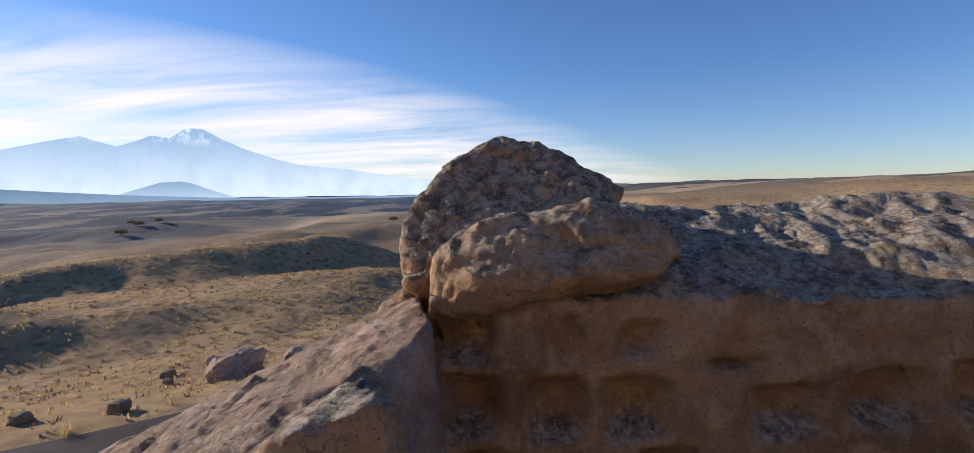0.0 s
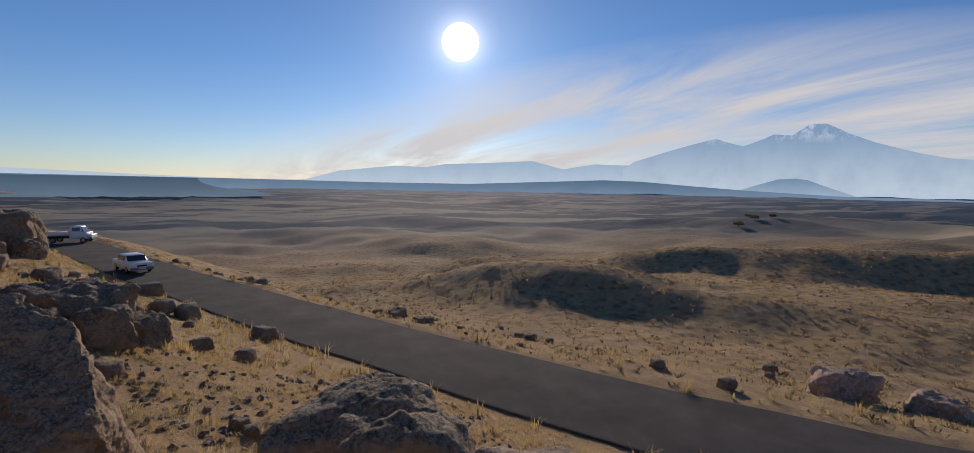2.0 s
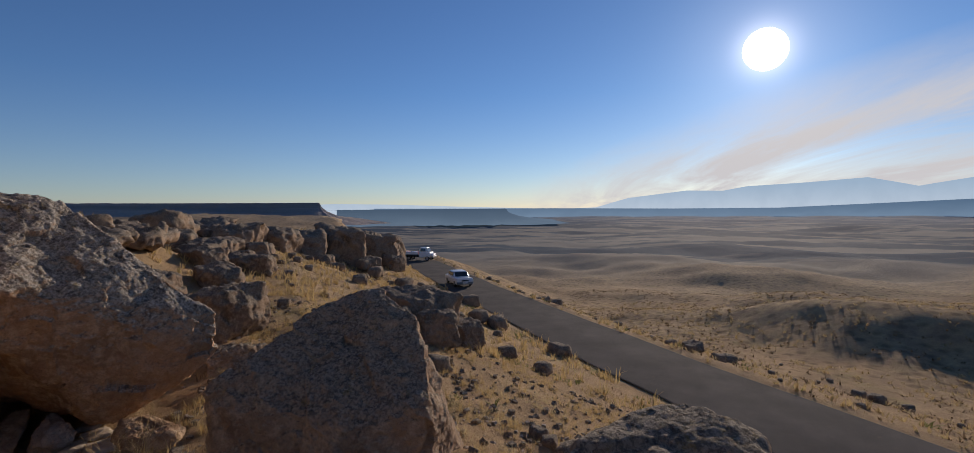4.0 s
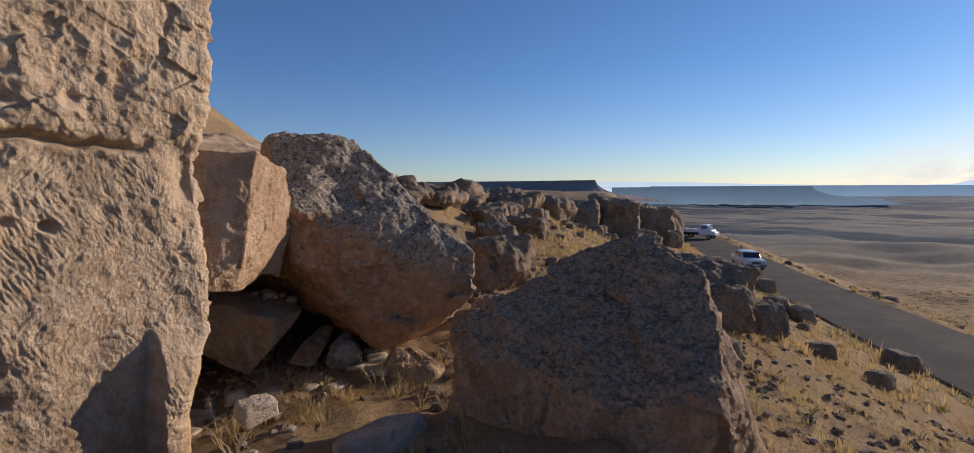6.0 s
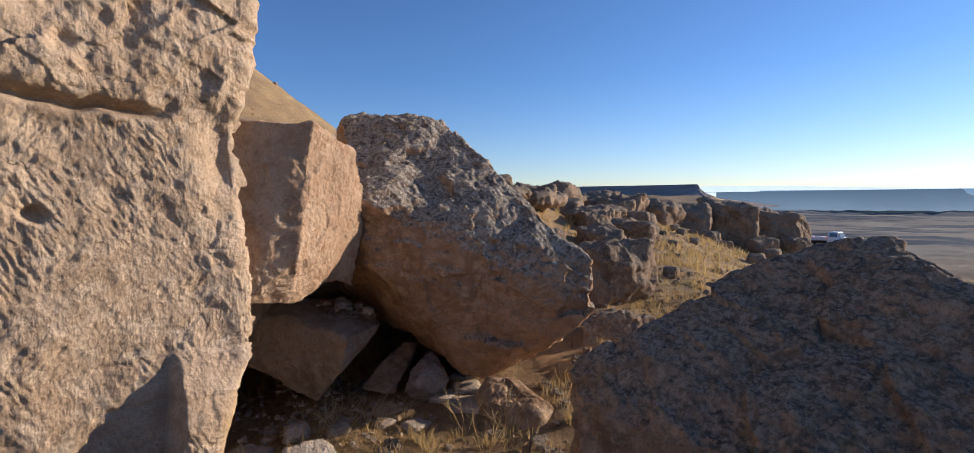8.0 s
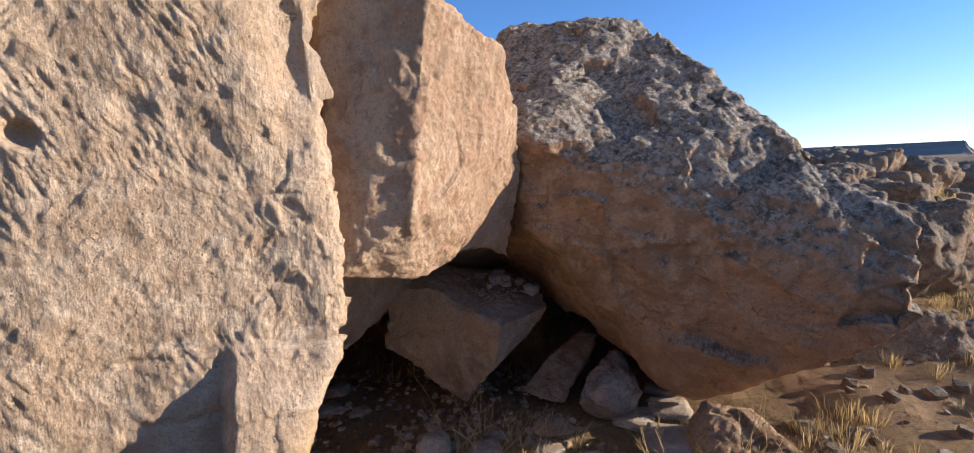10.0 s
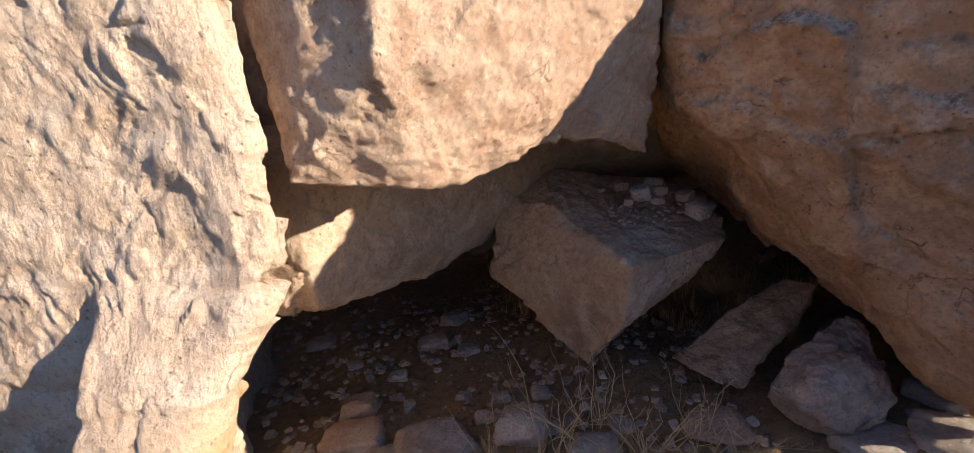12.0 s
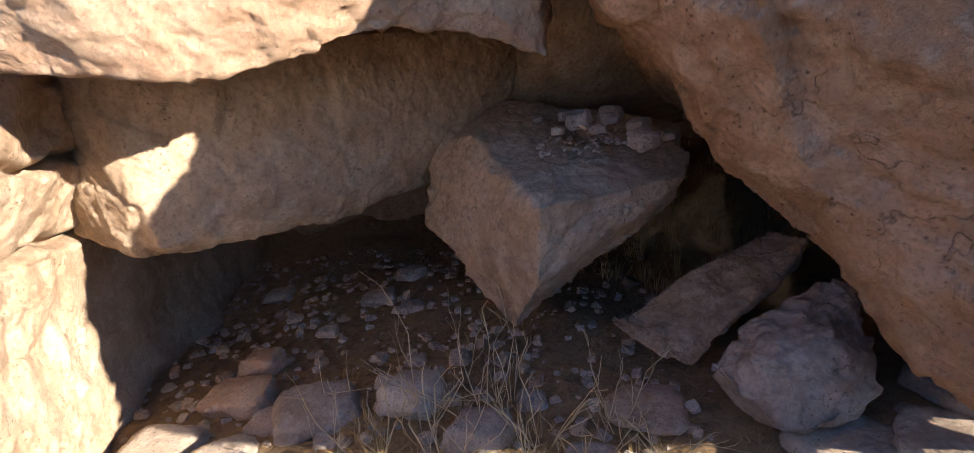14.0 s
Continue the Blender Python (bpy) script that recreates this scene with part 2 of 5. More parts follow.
def ground_material():
    m = Mat("steppe_ground", 1.0, 0.05)
    x, y, z = m.xyz()
    r = m.math("SQRT", m.math("ADD", m.math("MULTIPLY", x, x), m.math("MULTIPLY", y, y)))
    big, mid, fine = m.noise(0.035, 6, 0.6), m.noise(0.9, 9, 0.72), m.noise(14, 8, 0.75)
    straw, soil, brown = (0.53, 0.385, 0.205), (0.33, 0.235, 0.15), (0.40, 0.265, 0.15)
    c = m.mix(m.ramp(mid, 0.4, 0.62), soil, straw)
    c = m.mix(m.ramp(big, 0.42, 0.6, 0, 0.6), c, brown)
    c = m.mix(m.ramp(fine, 0.48, 0.66, 0, 0.75), c, (0.19, 0.13, 0.08))
    c = m.mix(m.math("MULTIPLY", m.ramp(m.noise(0.25, 5), 0.56, 0.68), m.ramp(mid, 0.45, 0.6, 0, 0.5)), c, (0.14, 0.15, 0.05))
    # shrub clumps on the slopes in the distance
    clump = m.ramp(m.voronoi(0.9), 0.45, 0.2)
    c = m.mix(m.math("MULTIPLY", m.math("MULTIPLY", clump, m.ramp(r, 20, 40)), m.ramp(r, 260, 160, 0, 0.55)), c, (0.12, 0.085, 0.05))
    # ploughed and stubble fields of the plain, in strips
    fields = m.noise(0.0045, 3, 0.5, 0.3, (0.6, 2.4, 1), (0, 0, 25))
    strip = m.mix(m.ramp(fields, 0.50, 0.53), (0.12, 0.12, 0.115), (0.44, 0.36, 0.24))
    strip = m.mix(m.ramp(m.noise(0.008, 4, 0.6, 0.2, (0.7, 2.2, 1), (0, 0, 25)), 0.56, 0.62, 0, 0.8), strip, (0.13, 0.15, 0.10))
    c = m.mix(m.ramp(r, 130, 300, 0, 0.95), c, strip)
    # blue of distance haze painted into the ground colour, stronger with range
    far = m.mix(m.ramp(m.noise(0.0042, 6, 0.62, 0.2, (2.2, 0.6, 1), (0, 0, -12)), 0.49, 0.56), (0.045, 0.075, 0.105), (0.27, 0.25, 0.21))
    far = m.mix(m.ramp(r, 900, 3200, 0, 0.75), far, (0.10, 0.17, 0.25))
    # the same painted haze sets in nearer on the west side
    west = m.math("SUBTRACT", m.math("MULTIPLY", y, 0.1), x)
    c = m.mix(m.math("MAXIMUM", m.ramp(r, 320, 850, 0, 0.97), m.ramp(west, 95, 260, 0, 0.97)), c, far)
    m.bump(m.math("ADD", m.math("MULTIPLY", fine, 0.8), m.math("MULTIPLY", mid, 0.4)), 0.09, 1.0)
    m.bump(m.noise(60, 5, 0.7), 0.014, 0.9)
    return m.color(c)


def plain_material(name, color, rough=0.6, metal=0.0, var=0.12, spec=0.4):
    m = Mat(name, rough, spec, metal)
    return m.color(m.mix(m.ramp(m.noise(9, 4), 0.35, 0.65, 0, var), color, tuple(v * 0.5 for v in color)))


def asphalt_material():
    m = Mat("asphalt", 0.97, 0.1)
    c = m.mix(m.ramp(m.noise(0.5, 6, 0.6, 0.2), 0.35, 0.7), (0.06, 0.055, 0.053), (0.10, 0.09, 0.083))
    c = m.mix(m.ramp(m.noise(90, 3, 0.7), 0.55, 0.75, 0, 0.6), c, (0.21, 0.185, 0.16))
    c = m.mix(m.ramp(m.noise(2.1, 7, 0.7), 0.62, 0.72, 0, 0.35), c, (0.20, 0.155, 0.105))
    m.bump(m.noise(120, 4, 0.7), 0.008, 0.6)
    return m.color(c)


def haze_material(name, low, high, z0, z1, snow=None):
    """Far mountains: a plain backdrop of distance, its haze painted as glowing colour."""
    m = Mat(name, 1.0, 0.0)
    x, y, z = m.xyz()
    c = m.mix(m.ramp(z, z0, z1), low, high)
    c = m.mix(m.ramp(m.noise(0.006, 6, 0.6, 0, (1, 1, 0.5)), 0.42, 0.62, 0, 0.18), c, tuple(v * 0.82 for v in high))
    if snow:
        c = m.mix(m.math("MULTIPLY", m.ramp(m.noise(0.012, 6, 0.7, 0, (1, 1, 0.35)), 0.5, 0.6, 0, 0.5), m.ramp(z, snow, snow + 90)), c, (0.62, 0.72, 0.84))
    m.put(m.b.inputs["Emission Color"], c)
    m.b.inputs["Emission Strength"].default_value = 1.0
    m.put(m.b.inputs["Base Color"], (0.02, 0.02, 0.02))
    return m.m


GROUND = ground_material()
ASPHALT = asphalt_material()


def grass_material(name, color, var, thin=0.45):
    """Blades let part of the light through."""
    m = Mat(name, 0.85, 0.1)
    c = m.mix(m.ramp(m.noise(3.0, 5), 0.35, 0.65, 0, var), color, tuple(v * 0.5 for v in color))
    m.color(c)
    tr = m.n.new("ShaderNodeBsdfTranslucent")
    m.put(tr.inputs["Color"], c)
    mx = m.n.new("ShaderNodeMixShader")
    mx.inputs[0].default_value = thin
    m.l.new(m.b.outputs[0], mx.inputs[1])
    m.l.new(tr.outputs[0], mx.inputs[2])
    m.l.new(mx.outputs[0], m.n["Material Output"].inputs["Surface"])
    return m.m


DRY_GRASS = grass_material("dry_grass", (0.60, 0.44, 0.21), 0.5)
PALE_GRASS = grass_material("pale_grass", (0.68, 0.54, 0.31), 0.4)
DARK_BRUSH = grass_material("dark_brush", (0.30, 0.20, 0.11), 0.5, 0.25)
GREEN_GRASS = grass_material("green_grass", (0.24, 0.24, 0.08), 0.4)
WHITE_PAINT = plain_material("white_paint", (0.78, 0.78, 0.77), 0.3, 0, 0.05, 0.5)
RED_PAINT = plain_material("red_paint", (0.50, 0.06, 0.04), 0.45)
RUBBER = plain_material("rubber", (0.025, 0.025, 0.025), 0.85)
GLASS_DARK = plain_material("window_glass", (0.03, 0.035, 0.04), 0.06, 0, 0.0, 0.8)
STEEL = plain_material("wheel_steel", (0.5, 0.5, 0.52), 0.35, 0.9)
GREY_METAL = plain_material("grey_metal", (0.22, 0.23, 0.24), 0.5, 0.3)
LENS = plain_material("lamp_lens", (0.75, 0.76, 0.78), 0.1, 0, 0.0, 0.8)
TAIL = plain_material("tail_lens", (0.45, 0.02, 0.02), 0.2, 0, 0.0, 0.8)
# haze is in these glowing colours: paler at the foot, bluer at the crest
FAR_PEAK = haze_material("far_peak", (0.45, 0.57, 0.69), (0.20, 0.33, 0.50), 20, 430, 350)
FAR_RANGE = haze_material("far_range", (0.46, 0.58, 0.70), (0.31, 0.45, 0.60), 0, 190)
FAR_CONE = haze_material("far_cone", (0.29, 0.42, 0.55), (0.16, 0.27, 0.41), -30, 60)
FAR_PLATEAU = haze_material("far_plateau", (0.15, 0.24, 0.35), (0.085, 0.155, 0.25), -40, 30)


# ---- geometry helpers ----
def link_mesh(name, verts, faces, material, parent=None, label="", smooth=False):
    me = bpy.data.meshes.new(name)
    me.from_pydata(verts.tolist() if isinstance(verts, np.ndarray) else verts, [], faces.tolist() if isinstance(faces, np.ndarray) else faces)
    me.materials.append(material)
    if smooth:
        me.polygons.foreach_set("use_smooth", [True] * len(me.polygons))
    me.update()
    ob = new(name, me)
    if parent:
        ob.parent = parent
    if label:
        ob["label"] = label
    return ob


def part(name, bm, material, parent=None, label="", smooth=False):
    me = bpy.data.meshes.new(name)
    bm.to_mesh(me)
    bm.free()
    me.materials.append(material)
    if smooth:
        me.polygons.foreach_set("use_smooth", [True] * len(me.polygons))
    ob = new(name, me)
    if parent:
        ob.parent = parent
    if label:
        ob["label"] = label
    return ob


def hull(corners):
    """Triangles of the convex block with these corners."""
    bm = bmesh.new()
    for c in corners:
        bm.verts.new(c)
    res = bmesh.ops.convex_hull(bm, input=bm.verts)
    bmesh.ops.delete(bm, geom=list({g for g in res["geom_interior"] + res["geom_unused"] if isinstance(g, bmesh.types.BMVert)}), context="VERTS")
    bmesh.ops.triangulate(bm, faces=bm.faces)
    bmesh.ops.recalc_face_normals(bm, faces=bm.faces)
    bm.verts.index_update()
    v = np.array([tuple(x.co) for x in bm.verts])
    f = np.array([[x.index for x in t.verts] for t in bm.faces])
    bm.free()
    return v, f


def split(v, f, length):
    """Halves the long edges until none is longer than length."""
    for _ in range(40):
        e = np.concatenate([f[:, [0, 1]], f[:, [1, 2]], f[:, [2, 0]]])
        key, inv = np.unique(e.min(1) * len(v) + e.max(1), return_inverse=True)
        u = np.stack([key // len(v), key % len(v)], 1)
        inv = inv.reshape(-1)
        d = np.linalg.norm(v[u[:, 0]] - v[u[:, 1]], axis=1)
        if d.max() <= length:
            break
        n = len(f)
        le = d[inv].reshape(3, n)
        longest = le.argmax(0)
        # split an edge only where it is the longest of a triangle; neighbours follow
        mark = np.zeros(len(u), bool)
        pick = inv.reshape(3, n)[longest, np.arange(n)]
        mark[pick[le.max(0) > length]] = True
        for _k in range(60):
            has = mark[inv].reshape(3, n).any(0)
            need = has & ~mark[pick]
            if not need.any():
                break
            mark[pick[need]] = True
        mid = np.full(len(u), -1)
        mid[mark] = len(v) + np.arange(mark.sum())
        v = np.concatenate([v, (v[u[mark, 0]] + v[u[mark, 1]]) / 2])
        m3 = mid[inv].reshape(3, n)
        out = [f[(m3 < 0).all(0)]]
        idx = np.where((m3 >= 0).any(0))[0]
        k = longest[idx]
        a, b, c = f[idx, k], f[idx, (k + 1) % 3], f[idx, (k + 2) % 3]
        mab, mbc, mca = m3[k, idx], m3[(k + 1) % 3, idx], m3[(k + 2) % 3, idx]
        h = mbc < 0
        out.append(np.stack([mab[h], b[h], c[h]], 1))
        h = ~h
        out += [np.stack([mab[h], b[h], mbc[h]], 1), np.stack([mab[h], mbc[h], c[h]], 1)]
        h = mca < 0
        out.append(np.stack([mab[h], c[h], a[h]], 1))
        h = ~h
        out += [np.stack([mab[h], c[h], mca[h]], 1), np.stack([mab[h], mca[h], a[h]], 1)]
        f = np.concatenate(out)
    return v, f


def relax(v, f, times, k=0.5):
    e = np.concatenate([f[:, [0, 1]], f[:, [1, 2]], f[:, [2, 0]]])
    key = np.unique(e.min(1) * len(v) + e.max(1))
    e = np.stack([key // len(v), key % len(v)], 1)
    for _ in range(times):
        ends, others = np.concatenate([e[:, 0], e[:, 1]]), np.concatenate([e[:, 1], e[:, 0]])
        c = np.bincount(ends, minlength=len(v))
        s = np.stack([np.bincount(ends, v[others, i], len(v)) for i in range(3)], 1)
        v = v + k * (s / np.maximum(c, 1)[:, None] - v)
    return v


def normals(v, f):
    fn = np.cross(v[f[:, 1]] - v[f[:, 0]], v[f[:, 2]] - v[f[:, 0]])
    n = np.stack([np.bincount(f.ravel(), np.repeat(fn[:, i], 3), len(v)) for i in range(3)], 1)
    return n / np.maximum(np.linalg.norm(n, axis=1), 1e-9)[:, None]


CORNERS = [(1, 1, 0), (-1, 1, 0), (1, -1, 0), (-1, -1, 0), (1, 0, 1), (-1, 0, 1), (1, 0, -1), (-1, 0, -1), (0, 1, 1), (0, -1, 1), (0, 1, -1), (0, -1, -1)]
GRADS = np.array(CORNERS, float)
GX, GY, GZ = GRADS.T.copy()


def scramble(a, b, c, seed=0):
    """A whole number for each lattice cell."""
    h = (a * 73856093) ^ (b * 19349663) ^ (c * 83492791) ^ (seed * 2654435761)
    h = (h ^ (h >> 13)) & 0x7FFFFFFF
    h = (h * 1274126177) & 0x7FFFFFFF
    return h ^ (h >> 15)


def pnoise(p, seed=0):
    """Gradient noise at many points at once, about -1 to 1."""
    i = np.floor(p).astype(np.int64)
    f = p - i
    u = f * f * f * (f * (f * 6 - 15) + 10)
    (ix, iy, iz), (fx, fy, fz), (ux, uy, uz) = i.T.copy(), f.T.copy(), u.T.copy()
    out = 0.0
    for dx, dy, dz in itertools.product((0, 1), repeat=3):
        h = scramble(ix + dx, iy + dy, iz + dz, seed) % 12
        w = (ux if dx else 1 - ux) * (uy if dy else 1 - uy) * (uz if dz else 1 - uz)
        out = out + w * ((fx - dx) * GX[h] + (fy - dy) * GY[h] + (fz - dz) * GZ[h])
    return out


def fbm(p, octaves=4, gain=0.5, seed=0):
    out, a = np.zeros(len(p)), 1.0
    for k in range(octaves):
        out += a * pnoise(p * 2.03 ** k + k * 5.3, seed + k)
        a *= gain
    return out


def ridges(p, octaves=4, gain=0.5, seed=0):
    """Sharp crests, 0 to about 1.5."""
    out, a = np.zeros(len(p)), 1.0
    for k in range(octaves):
        out += a * (1 - np.minimum(1, 1.7 * np.abs(pnoise(p * 2.1 ** k + k * 3.1, seed + k)))) ** 2
        a *= gain
    return out


def facets(p, seed=0):
    """Chipped planes: each cell of a broken pattern is tilted its own way. Also the distance to the cell's middle."""
    i = np.floor(p).astype(np.int64)
    (ix, iy, iz), (px, py, pz) = i.T.copy(), p.T.copy()
    best, ident = np.full(len(p), 9.0), np.zeros(len(p), np.int64)
    rx, ry, rz = np.zeros(len(p)), np.zeros(len(p)), np.zeros(len(p))
    for a, b, c in itertools.product((-1, 0, 1), repeat=3):
        h = scramble(ix + a, iy + b, iz + c, seed)
        dx, dy, dz = px - ix - a - (h & 255) / 255.0, py - iy - b - ((h >> 8) & 255) / 255.0, pz - iz - c - ((h >> 16) & 255) / 255.0
        r = dx * dx + dy * dy + dz * dz
        k = r < best
        best, ident = np.where(k, r, best), np.where(k, h, ident)
        rx, ry, rz = np.where(k, dx, rx), np.where(k, dy, ry), np.where(k, dz, rz)
    g = ident % 12
    return rx * GX[g] + ry * GY[g] + rz * GZ[g] + ((ident >> 5) % 7 - 3) * 0.08, np.sqrt(best)


def rough_up(v, f, coarse, fine, seed, scale=1.0):
    """Uneven broken surface: bulges, ledges, chipped planes and pits."""
    nrm = normals(v, f)
    q = v * scale + np.array((seed * 3.7, seed * 1.3, seed * 2.1))
    warp = np.stack([pnoise(q * 2.0, 91), pnoise(q * 2.0, 92), pnoise(q * 2.0, 93)], 1) * 0.18
    d = coarse * (0.8 * fbm(q * 1.3, 3) + 0.22 * (ridges(q * 2.6, 4) - 0.9) - 0.1)
    chip, _ = facets((q + warp) * 1.7, seed)
    small, _ = facets((q + warp) * 6.0, seed + 7)
    d += coarse * 0.55 * chip + fine * (0.55 * small + 0.7 * fbm(q * 11, 4, 0.6))
    pits = np.maximum(0, 0.34 - facets(q * 13.0, seed + 3)[1]) * np.clip(3 * pnoise(q * 1.6, 5), 0, 1)
    d -= fine * 2.2 * pits
    return v + nrm * d[:, None]


def rock(name, corners, material, label, length=0.1, rounding=3, coarse=0.05, fine=0.012, seed=1, scale=1.0, category="rock", shape=None, group="", kind=""):
    v, f = hull(corners)
    v, f = split(v, f, length * 3)
    v = relax(v, f, rounding)
    v, f = split(v, f, length)
    v = relax(v, f, 1)
    if shape:
        v = shape(v)
    v = rough_up(v, f, coarse, fine, seed, scale)
    ob = link_mesh(name, v, f, material, smooth=True)
    return tagged(ob, label, category, group, kind)


def stone_corners(x, y, z, sx, sy, sz, rng, turn=None):
    """Corners of a broken, angular stone that stands with its underside at z."""
    a = rng.uniform(0, 360) if turn is None else turn + rng.uniform(-14, 14)
    m = pose(0, 0, 0, rng.uniform(-7, 7), rng.uniform(-7, 7), a)
    out = []
    for i in range(8):
        cx, cy, cz = (1 if i & 1 else -1), (1 if i & 2 else -1), (1 if i & 4 else -1)
        k = rng.uniform(0.55, 0.95) if cz > 0 else rng.uniform(0.8, 1.1)
        p = m @ Vector((cx * k * sx / 2, cy * rng.uniform(0.6, 1.05) * sy / 2, cz * sz / 2 * (rng.uniform(0.55, 1.0) if cz > 0 else 1)))
        out.append((x + p.x, y + p.y, z + sz / 2 + p.z))
    for i in range(5):
        th = rng.uniform(0, 6.28)
        p = m @ Vector((math.cos(th) * 0.56 * sx, math.sin(th) * 0.56 * sy, rng.uniform(-0.3, 0.32) * sz))
        out.append((x + p.x, y + p.y, z + sz / 2 + p.z))
    return out


# ---- ground ----
ROAD = [(-150, -62), (-115, -42), (-92, -28), (-72, -17.6), (-48, -6.9), (-26.5, 3.4), (-20, 6.8), (-11.2, 11.5), (-7, 14.2), (-2, 17.8), (5, 25.5), (9, 35), (12, 48), (15, 70), (22, 110), (34, 190), (60, 380), (110, 800), (180, 1500)]
ROAD_W, ROAD_Z = 5.2, -8.2


def smooth_line(pts, step):
    out = []
    p = [Vector(q) for q in pts]
    for i in range(1, len(p) - 2):
        k = max(2, int((p[i + 1] - p[i]).length / step))
        for j in range(k):
            t = j / k
            a, b, c, d = p[i - 1], p[i], p[i + 1], p[i + 2]
            out.append(0.5 * ((2 * b) + (c - a) * t + (2 * a - 5 * b + 4 * c - d) * t * t + (3 * b - a - 3 * c + d) * t * t * t))
    return out


ROAD_LINE = smooth_line(ROAD, 1.5)
ROAD_END = max(i for i, p in enumerate(ROAD_LINE) if p.y < 60)
RL = np.array([tuple(p) for p in ROAD_LINE])
RT = np.gradient(RL, axis=0)
RT /= np.linalg.norm(RT, axis=1)[:, None]


def road_offset(x, y):
    """Signed distance from the middle of the road, downhill side positive."""
    d = (RL[None, :, 0] - x[:, None]) ** 2 + (RL[None, :, 1] - y[:, None]) ** 2
    i = d.argmin(1)
    dx, dy = x - RL[i, 0], y - RL[i, 1]
    s = -dx * RT[i, 1] + dy * RT[i, 0]
    return np.sign(s) * np.sqrt(d[np.arange(len(x)), i])


# levels of the slope at a few spots along the path and among the rocks: x, y, z
SPOTS = [(2.7, -0.8, -1.98), (1.9, -0.5, -1.9), (0.6, -0.9, -2.65), (-0.4, -1.7, -2.82), (-1.6, -3.0, -3.1), (-2.4, -4.3, -3.38), (-3.6, -5.2, -3.72),
         (-2.6, -7.0, -3.78), (-2.4, -8.8, -4.04), (-0.5, -9.9, -4.27), (-4.5, -6.9, -3.9), (-5.7, -5.6, -3.6), (-4.2, -2.5, -3.4), (-2.3, 0.7, -3.15),
         (-7.0, -5.0, -3.7), (-9.2, -6.8, -3.5), (-9.4, -8.6, -3.2), (-15, -11, -3.4), (-20, -13, -3.5), (-14, -4, -4.6), (-28, -19, -3.4), (-39, -18, -5.2),
         (-46, -14, -6.4), (-30, -25, -1.6), (-15, -16, -1.7), (-34, -26, -2.6), (1.5, 2.2, -2.2), (4.5, -1.0, -2.1)]
HILLS = [(-44, 29, 4.2, 19, 7, 36), (-58, 16, 0.6, 14, 7, 60), (-34, 50, 1.8, 20, 8.5, 30), (-16, 46, 1.8, 18, 8, 28), (-52, 64, 3.8, 20, 7, 40), (-6, 62, 3.4, 20, 7, 24), (-28, 80, 3.6, 24, 8, 44), (-75, 40, 2.6, 20, 7, 50), (-80, 100, 4.0, 20, 44, 34), (-40, 110, 5.0, 18, 50, 24), (-140, 150, 4.5, 40, 60, 40), (-150, 60, 3, 50, 22, 5), (-60, 210, 6, 40, 60, 25), (-220, 260, 6, 80, 40, 35), (-160, 330, 8, 70, 80, 25), (-350, 120, 4, 100, 40, 0), (-40, 330, 12, 60, 90, 8)]


def height(x, y):
    x, y = np.asarray(x, float), np.asarray(y, float)
    s = road_offset(x, y)
    r = np.hypot(x, y)
    d = np.maximum(-s - 3.0, 0)
    up = ROAD_Z - 0.05 + 0.36 * np.minimum(d, 13) + 0.035 * np.clip(d - 13, 0, 60) - 0.045 * np.clip(d - 50, 0, 400) * np.clip(-x / 60, 0, 1) + 0.045 * np.clip(d - 40, 0, 150) * np.clip(x / 30, 0, 1)
    e = np.maximum(s - 3.4, 0)
    down = ROAD_Z - 0.05 - 0.5 * np.minimum(e, 2) * 0.3 - np.interp(r, [0, 20, 30, 60, 110, 200, 400, 800, 1500, 5000], [0, 0, 1.8, 6.2, 9.5, 13.5, 21, 30, 37, 40]) * np.clip(e / (6 + 0.25 * np.maximum(r - 25, 0)), 0, 1)
    z = np.where(s < 0, up, down)
    z = z - 0.12 * np.clip(2.3 - np.abs(s), 0, 0.4) / 0.4
    for hx, hy, hz, a, b, turn in HILLS:
        c, n = math.cos(radians(turn)), math.sin(radians(turn))
        u, w = (x - hx) * c + (y - hy) * n, -(x - hx) * n + (y - hy) * c
        z = z + hz * np.exp(-(u / a) ** 2 - (w / b) ** 2) * np.clip((s - 4) / 8, 0, 1)
    # spots
    base = np.zeros_like(z)
    wsum = np.zeros_like(z)
    sp = np.array(SPOTS)
    ss = road_offset(sp[:, 0], sp[:, 1])
    dd = np.maximum(-ss - 3.0, 0)
    su = ROAD_Z - 0.05 + 0.36 * np.minimum(dd, 13) + 0.035 * np.clip(dd - 13, 0, 60)
    for (px, py, pz), u in zip(SPOTS, su):
        q = np.hypot(x - px, y - py)
        k = np.exp(-(q / (1.3 + 0.12 * math.hypot(px + 2, py + 4))) ** 2)
        base += k * (pz - u)
        wsum += k
    z = z + base / np.maximum(wsum, 0.6) * np.clip(-s / 6 - 0.4, 0, 1)
    # hillside behind the cliff
    back = np.clip((-10.6 - y) / 1.6, 0, 1) * np.clip((x + 4.4) / 3, 0, 1)
    z = z + back * (4.0 + 0.42 * np.clip(-12 - y, 0, 12))
    z = z + 9.6 * np.exp(-((x + 4) / 11) ** 2 - ((y + 28) / 10) ** 2) * np.clip((-10.6 - y) / 3, 0, 1)
    return z


